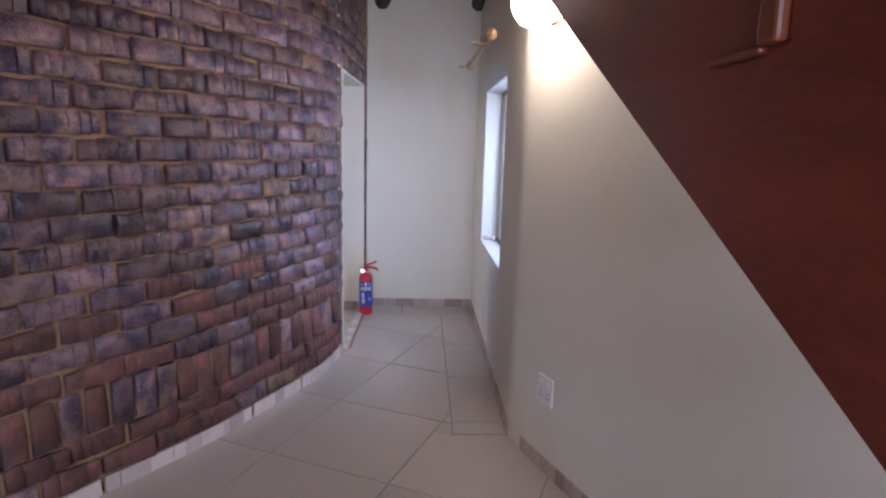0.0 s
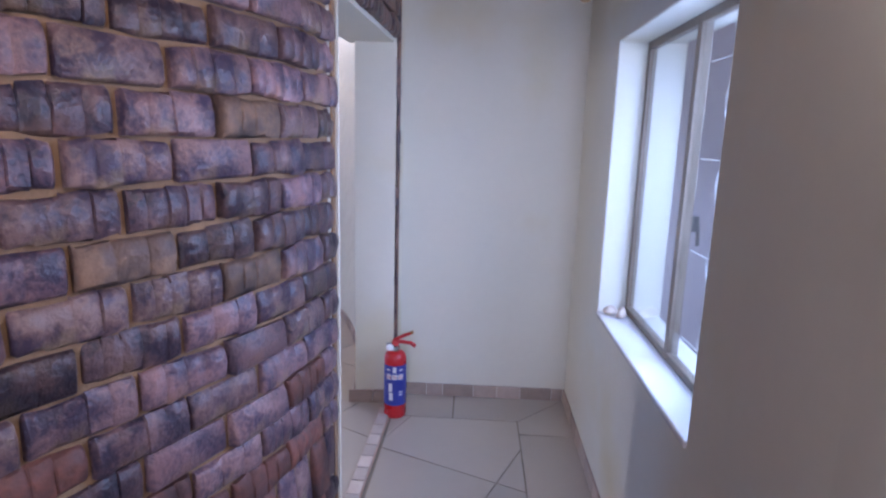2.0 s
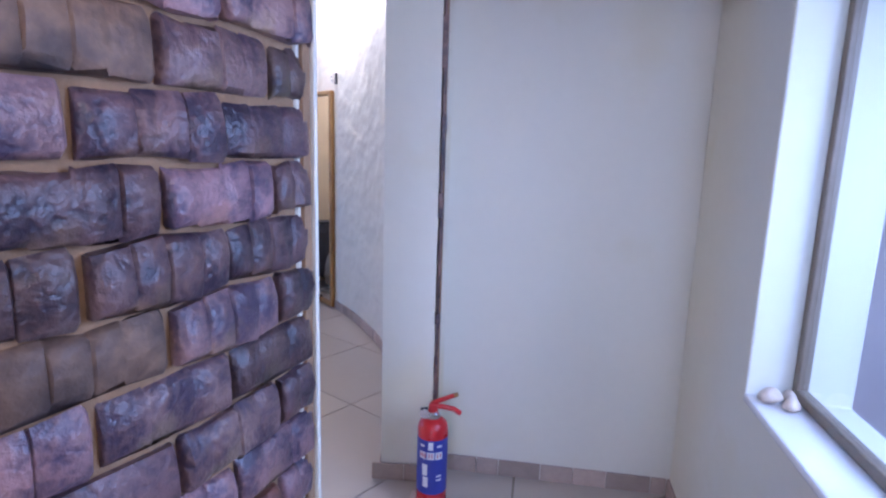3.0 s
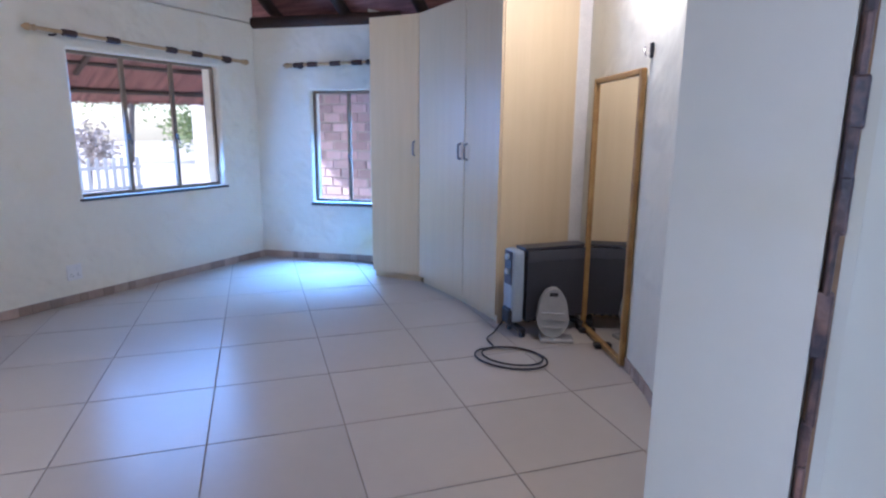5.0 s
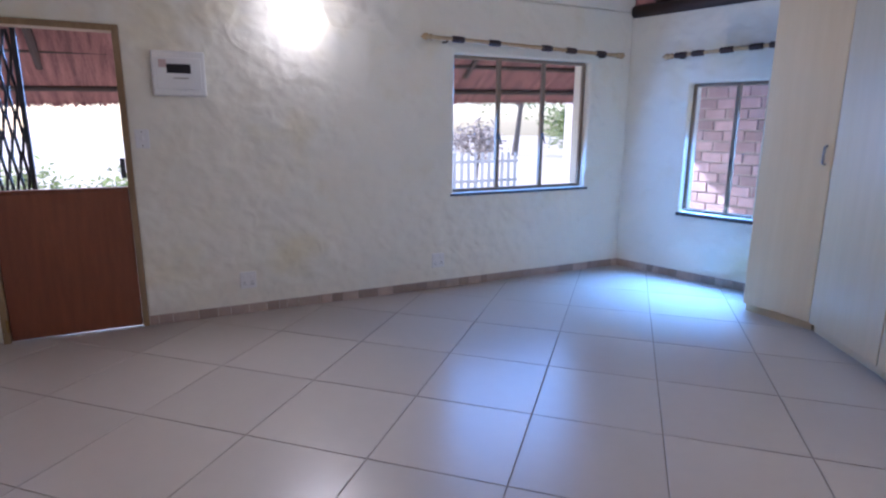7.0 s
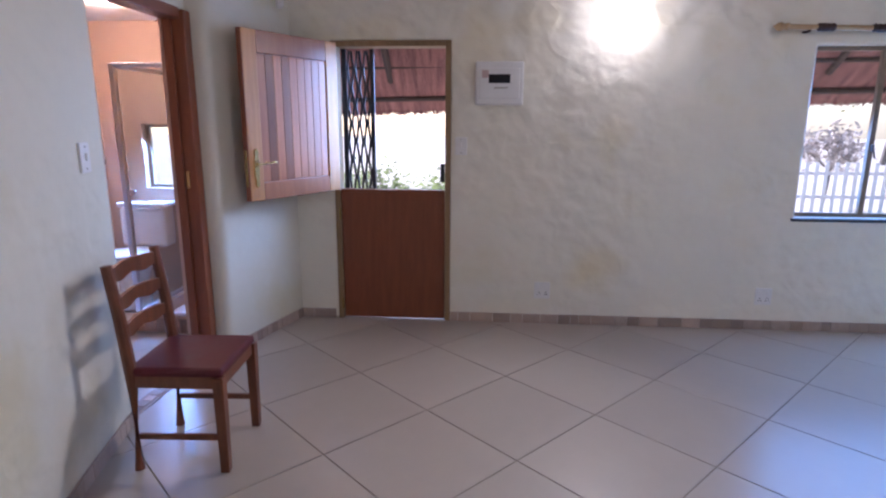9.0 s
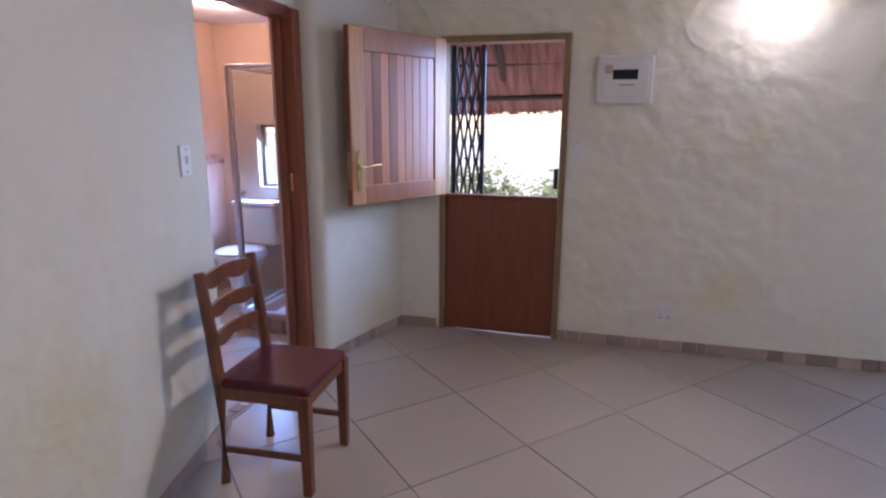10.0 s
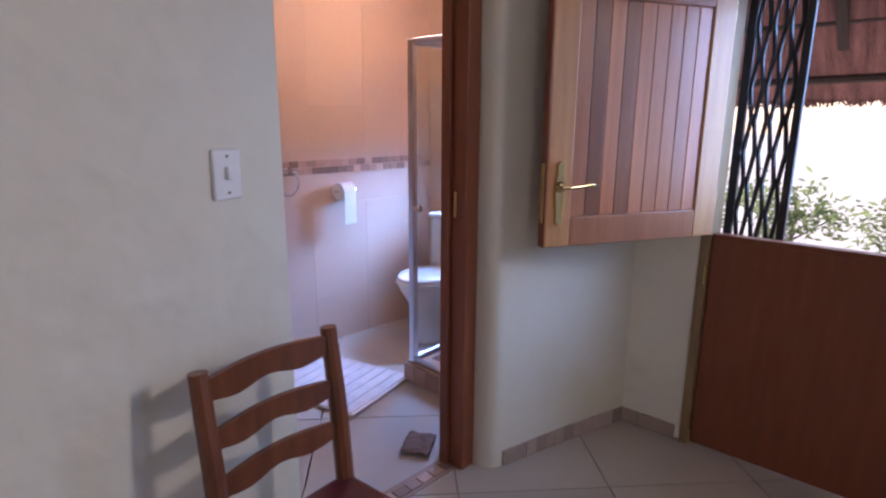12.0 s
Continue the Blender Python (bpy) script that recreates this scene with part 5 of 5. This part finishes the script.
def on_line(s):
    for i in range(len(lens) - 1):
        if s <= lens[i + 1] or i == len(lens) - 2:
            t = (s - lens[i]) / (lens[i + 1] - lens[i])
            p, q = BRICKLINE[i], BRICKLINE[i + 1]
            return (p[0] + (q[0] - p[0]) * t, p[1] + (q[1] - p[1]) * t, math.degrees(math.atan2(q[1] - p[1], q[0] - p[0])))


COURSE, BL = 0.095, 0.222
full = [mesh_of(scored_brick(0.209, 0.084, 0.07, c, 40 + i), "brick", BRICK) for i, c in enumerate((4, 4, 5, 3, 4, 5, 1, 4, 3, 5))]
full_red = [mesh_of(scored_brick(0.209, 0.084, 0.07, c, 140 + i), "brick", BRICK_RED) for i, c in enumerate((4, 3, 5))]
full_tan = [mesh_of(scored_brick(0.209, 0.084, 0.07, c, 240 + i), "brick", BRICK_TAN) for i, c in enumerate((4, 3))]
stand_red = [mesh_of(scored_brick(0.082, 0.186, 0.07, 1, 370 + i), "brick", BRICK_RED) for i in range(2)]
half = [mesh_of(scored_brick(0.094, 0.080, 0.07, 2, 60 + i), "brick", BRICK) for i in range(3)]
stand = [mesh_of(scored_brick(0.082, 0.186, 0.07, 1, 70 + i), "brick", BRICK) for i in range(3)]
rest = bmesh.new()
count = 0
LMAX = lens[-1] - 0.15


def lay(me, s, z, near):
    global count
    x, y, a = on_line(s)
    # the line runs away from the opening; its right side is the corridor
    m = pose(x, y, z, rb.uniform(-7.0, 0.0), rb.uniform(-0.9, 0.9), a + 180 + rb.uniform(-2.5, 2.5)) @ Matrix.Translation((0, rb.uniform(-0.011, 0.004), 0))
    if near and count < 300:
        count += 1
        share("brick", me, brick_wall, m)
    else:
        b = bmesh.new()
        b.from_mesh(me)
        bmesh.ops.transform(b, matrix=m, verts=b.verts)
        tmp = bpy.data.meshes.new("t")
        b.to_mesh(tmp)
        b.free()
        rest.from_mesh(tmp)
        bpy.data.meshes.remove(tmp)


c = 0
z = 0.075
while z < 2.72:
    soldier = c == 2
    h = 0.19 if soldier else COURSE
    zc = z + h / 2
    s = 0.0
    first = True
    while s < LMAX:
        if soldier:
            L, me = 0.096, rb.choice(stand + stand_red)
        elif first and c % 2:
            L, me = 0.112, rb.choice(half)
        else:
            q = rb.random()
            L, me = BL, rb.choice(full_red if q < (0.70 if c < 4 else 0.15 if c < 7 else 0.0) else full_tan if q > 0.94 else full)
        lay(me, s + L / 2, zc, s < 2.35 and z < 2.0)
        s += L
        first = False
    z += h
    c += 1
# straight plaster bead along the brick corner
x, y, a = on_line(0.0)
part("mortar_strip", box((-0.011, 0.021, 0.95), (0.024, 0.05, 1.84), 0.002), MORTAR, brick_wall, m=pose(x, y, 0, 0, 0, a + 180))
part("corner_bead", box((0.0065, 0.013, 0.95), (0.011, 0.05, 1.84), 0.003), SMOOTH, brick_wall, "thin white plaster edge", m=pose(x, y, 0, 0, 0, a + 180))
# bricks above the opening, up to the end wall
x0, y0, x1, y1 = 2.216, -1.25, 2.54, -0.15
oa = math.degrees(math.atan2(y1 - y0, x1 - x0))
z, c = 1.872, 0
while z < 2.72:
    s = 0.0
    first = True
    while s < 1.10:
        L, me = (0.112, rb.choice(half)) if first and c % 2 else (BL, rb.choice(full))
        L = min(L, 1.15 - s)
        t = (s + L / 2) / math.dist((x0, y0), (x1, y1))
        m = pose(x0 + (x1 - x0) * t + 0.005, y0 + (y1 - y0) * t, z + 0.05, 0, 0, oa) @ Matrix.Translation((0, rb.uniform(-0.012, 0.0), 0))
        b = bmesh.new()
        b.from_mesh(me)
        bmesh.ops.transform(b, matrix=m, verts=b.verts)
        tmp = bpy.data.meshes.new("t")
        b.to_mesh(tmp)
        b.free()
        rest.from_mesh(tmp)
        bpy.data.meshes.remove(tmp)
        s += L
        first = False
    z += COURSE
    c += 1
# ragged brick ends in the joint beside the end wall
z = 0.02
while z < 2.0:
    h = rb.uniform(0.03, 0.11)
    box((2.533 + rb.uniform(-0.003, 0.003), -0.198 + rb.uniform(-0.004, 0.004), z + h / 2), (0.013 + rb.uniform(-0.007, 0.009), 0.022 + rb.uniform(-0.004, 0.006), h + 0.006), 0.004, rest)
    z += h
rr = part("brick_rest", rest, BRICKJ, brick_wall)
rr["kind"] = "stuff"
tagged(part("joint_back", box((2.537, -0.15, 1.375), (0.016, 0.09, 2.75)), MORTAR, brick_wall))

# floor tiles of the room, laid diagonally
G0, TH = 0.61, 46.3
tile_me = mesh_of(box((0, 0, -0.004), (G0 - 0.006, G0 - 0.006, 0.008), 0.0012), "tile", TILE)

for i in range(-9, 10):
    for j in range(-9, 10):
        x, y = rot2(((i + 0.5) * G0, (j + 0.5) * G0), TH)
        if (-2.62 < x < 2.72 and -2.75 < y < 4.2) or (-2.95 < x < -0.35 and -4.1 < y <= -2.75):
            share("tile", tile_me, floor, pose(x, y, 0, 0, 0, TH))

# corridor floor: a diagonal field inside a straight border along the end and window walls
ax = math.degrees(math.atan2(cu[1], cu[0]))          # the corridor's run
ex = (cu[1], -cu[0])                                 # across it, towards the window wall


def corr(u, v):
    """u along the corridor from the window wall's corner, v away from that wall."""
    return (RW1[0] + cu[0] * u - ex[0] * v, RW1[1] + cu[1] * u - ex[1] * v)


LC = math.dist(RW1, END1)


def flat(poly, z=0.004):
    return part("tile", prism(poly, -0.006, z), TILE, floor)


base_c = part("floor_corridor", prism([(2.20, -1.26), (2.50, -0.2), END0, END1, RW1, (2.94, -3.3), (3.05, -4.104), (0.2, -4.104), (1.0, -2.75)], -0.003, 0.0005), GROUT)
tagged(base_c, "dark grout bed under the corridor tiles", "floor", kind="structure")
bd = 0.27
for u0, u1 in ((0.01, 0.13), (0.136, 0.72), (0.726, 1.31), (1.316, 1.90), (1.906, LC - 0.004)):
    top = [corr(u0, 0.0), corr(u1, 0.0), corr(u1 if u1 < 2.1 else u1 - bd, bd), corr(u0, bd)]
    flat(top)
for v0, v1 in ((0.0, 0.60), (0.606, 0.96)):
    flat([corr(LC, v0 + 0.004 if v0 else 0.004), corr(LC, v1), corr(LC - bd, v1), corr(LC - bd, v0 if v0 else bd + 0.004)])
# field
S2 = 0.606


def clip(poly, inside, cut):
    out = []
    for a, b in zip(poly, poly[1:] + poly[:1]):
        ia, ib = inside(a), inside(b)
        if ia:
            out.append(a)
        if ia != ib:
            out.append(cut(a, b))
    return out


def half_clip(poly, px, py, nx, ny):
    d = lambda p: (p[0] - px) * nx + (p[1] - py) * ny
    return clip(poly, lambda p: d(p) >= 0, lambda a, b: tuple(a[k] + (b[k] - a[k]) * d(a) / (d(a) - d(b)) for k in (0, 1)))


e0, e1, eu = corr(0, bd + 0.006), corr(LC - bd - 0.006, bd + 0.006), corr(0.0, 0)
eo = corr(1.20, 0)
FX, FY, FA = 2.60, -2.36, 52.0


def field(q, z=0.004):
    ar = abs(sum(a[0] * b_[1] - a[1] * b_[0] for a, b_ in zip(q, q[1:] + q[:1]))) / 2 if len(q) > 2 else 0
    if ar > 0.0004:
        flat(q, z)


for i in range(-7, 8):
    for j in range(-7, 8):
        q = [rot2((i * S2 + a, j * S2 + b_), FA) for a, b_ in ((0.003, 0.003), (S2 - 0.003, 0.003), (S2 - 0.003, S2 - 0.003), (0.003, S2 - 0.003))]
        q = [(p[0] + FX, p[1] + FY) for p in q]
        cx, cy = sum(p[0] for p in q) / 4, sum(p[1] for p in q) / 4
        if not (-3.75 < cy < 0.3 and 0.5 < cx < 3.6):
            continue
        hall = half_clip(q, *eu, -cu[0], -cu[1])
        field(hall)
        q = half_clip(q, *eu, cu[0], cu[1])
        q = half_clip(q, *e0, -ex[0], -ex[1]) if len(q) > 2 else q
        q = half_clip(q, *e1, -cu[0], -cu[1]) if len(q) > 2 else q
        if len(q) > 2:
            field(half_clip(q, *eo, -cu[0], -cu[1]))
            q = half_clip(q, *eo, cu[0], cu[1])
            field(half_clip(q, 2.27, -1.24, 0.966, -0.259) if len(q) > 2 else q)
# threshold of the opening: a low tiled edge
thr = part("threshold", prism([(2.255, -1.225), (2.53, -0.225), (2.47, -0.21), (2.195, -1.21)], 0.0, 0.012), BORDER)
tagged(thr, "low mosaic threshold across the opening", "threshold", kind="structure")
thr_me = mesh_of(box((0, 0, 0.014), (0.088, 0.055, 0.008), 0.002), "tile", SKIRT_PALE)
for k in range(11):
    t = (k + 0.5) / 11
    share("tile", thr_me, thr, pose(2.224 + 0.275 * t, -1.217 + 1.0 * t, 0, 0, 0, 74.6))
# bathroom threshold strip
bt = part("threshold_bath", prism([(-0.61, -2.42), (-0.61, -2.33), (-1.37, -2.30), (-1.37, -2.39)], 0.002, 0.006), BORDER)
tagged(bt, "mosaic strip in the bathroom doorway", "threshold", kind="structure")
strip_me = mesh_of(box((0, 0, 0.006), (0.058, 0.05, 0.006), 0.0015), "tile", BORDER)
for k in range(12):
    share("tile", strip_me, bt, pose(-0.645 - 0.064 * k, -2.372 + 0.003 * k, 0.002, 0, 0, -2.5))

# skirting of cut tiles
pieces = [mesh_of(box((L / 2, -0.005, 0.035), (L - 0.003, 0.010, 0.07), 0.0015), "tile", SKIRT) for L in (0.06, 0.09, 0.13, 0.17)]
SL_ = (0.06, 0.09, 0.13, 0.17)


def skirting(name, line, kinds=None):
    sk = new(name)
    tagged(sk, "low skirting of cut brown and cream tiles", "skirting", kind="structure")
    r = random.Random(name)
    for p, q in zip(line, line[1:]):
        L = math.dist(p, q)
        s = 0.0
        a = math.degrees(math.atan2(q[1] - p[1], q[0] - p[0]))
        while s < L - 0.02:
            k = r.randrange(4)
            l = SL_[k]
            if s + l > L + 0.03:
                k, l = 0, 0.06
            t = s / L
            share("tile", (kinds or pieces)[k], sk, pose(p[0] + (q[0] - p[0]) * t, p[1] + (q[1] - p[1]) * t, 0.001, 0, 0, a))
            s += l


def coarse(line, step):
    out = [line[0]]
    for p in line[1:]:
        if math.dist(out[-1], p) >= step:
            out.append(p)
    if out[-1] != line[-1]:
        out.append(line[-1])
    return out


# each line is laid with the room on its right
skirting("baseboard_west", [(W_X, -0.845), (W_X, 3.41)])
skirting("baseboard_west_door", [(W_X, -1.965), (W_X, -1.685)])
skirting("baseboard_north", [N0, (-0.75, 3.842)])
skirting("baseboard_east", [p for p in coarse(EAST, 0.18)[::-1] if p[1] < 2.9])
skirting("baseboard_south", coarse(SOUTH_E, 0.18))
skirting("baseboard_pier", coarse(PIER[7:], 0.12))
skirting("baseboard_end", [END0, END1])
skirting("baseboard_reveal", [(2.285, -0.182), (2.53, -0.217)])
skirting("baseboard_corridor", [END1, RW1])
skirting("baseboard_stair", coarse(WB[::1], 0.25))
pale = [mesh_of(box((L / 2, -0.005, 0.035), (L - 0.003, 0.010, 0.07), 0.0015), "tile", SKIRT_PALE) for L in SL_]
skirting("baseboard_brick", coarse(BRICKLINE, 0.16)[::-1], pale)

# bathroom wall tiles with the mosaic border
bt_me = mesh_of(box((0, -0.003, 0), (0.4, 0.006, 0.3)), "tile", PEACH)
bo_me = mesh_of(box((0, -0.004, 0), (0.058, 0.008, 0.040), 0.001), "tile", BORDER)
for k in range(5):
    for j in range(8):
        z = 0.152 + j * 0.30
        if 1.0 < z < 1.2 or z > 2.1:
            continue
        x = -0.78 - 0.4 * k
        share("tile", bt_me, bw, bw.matrix_basis.inverted() @ pose(*on_far(x, 0.0), z, 0, 0, 175.5))
for k in range(36):
    for j in range(2):
        x = -0.62 - 0.060 * k - 0.03 * j
        share("tile", bo_me, bw, bw.matrix_basis.inverted() @ pose(*on_far(x, 0.0), 1.115 + 0.043 * j, 0, 0, 175.5))

# garden wall bricks
gb = mesh_of(box((0, -0.004, 0), (0.24, 0.03, 0.105), 0.006), "brick", PINKBRICK)
for j in range(17):
    for k in range(15):
        share("brick", gb, gw, pose(0.2 + k * 0.262 + 0.131 * (j % 2) + rb.uniform(-0.01, 0.01), 0.02 + rb.uniform(-0.006, 0.006), 0.4 + j * 0.125 + rb.uniform(-0.006, 0.006), 0, rb.uniform(-1.5, 1.5), rb.uniform(-2, 2)))
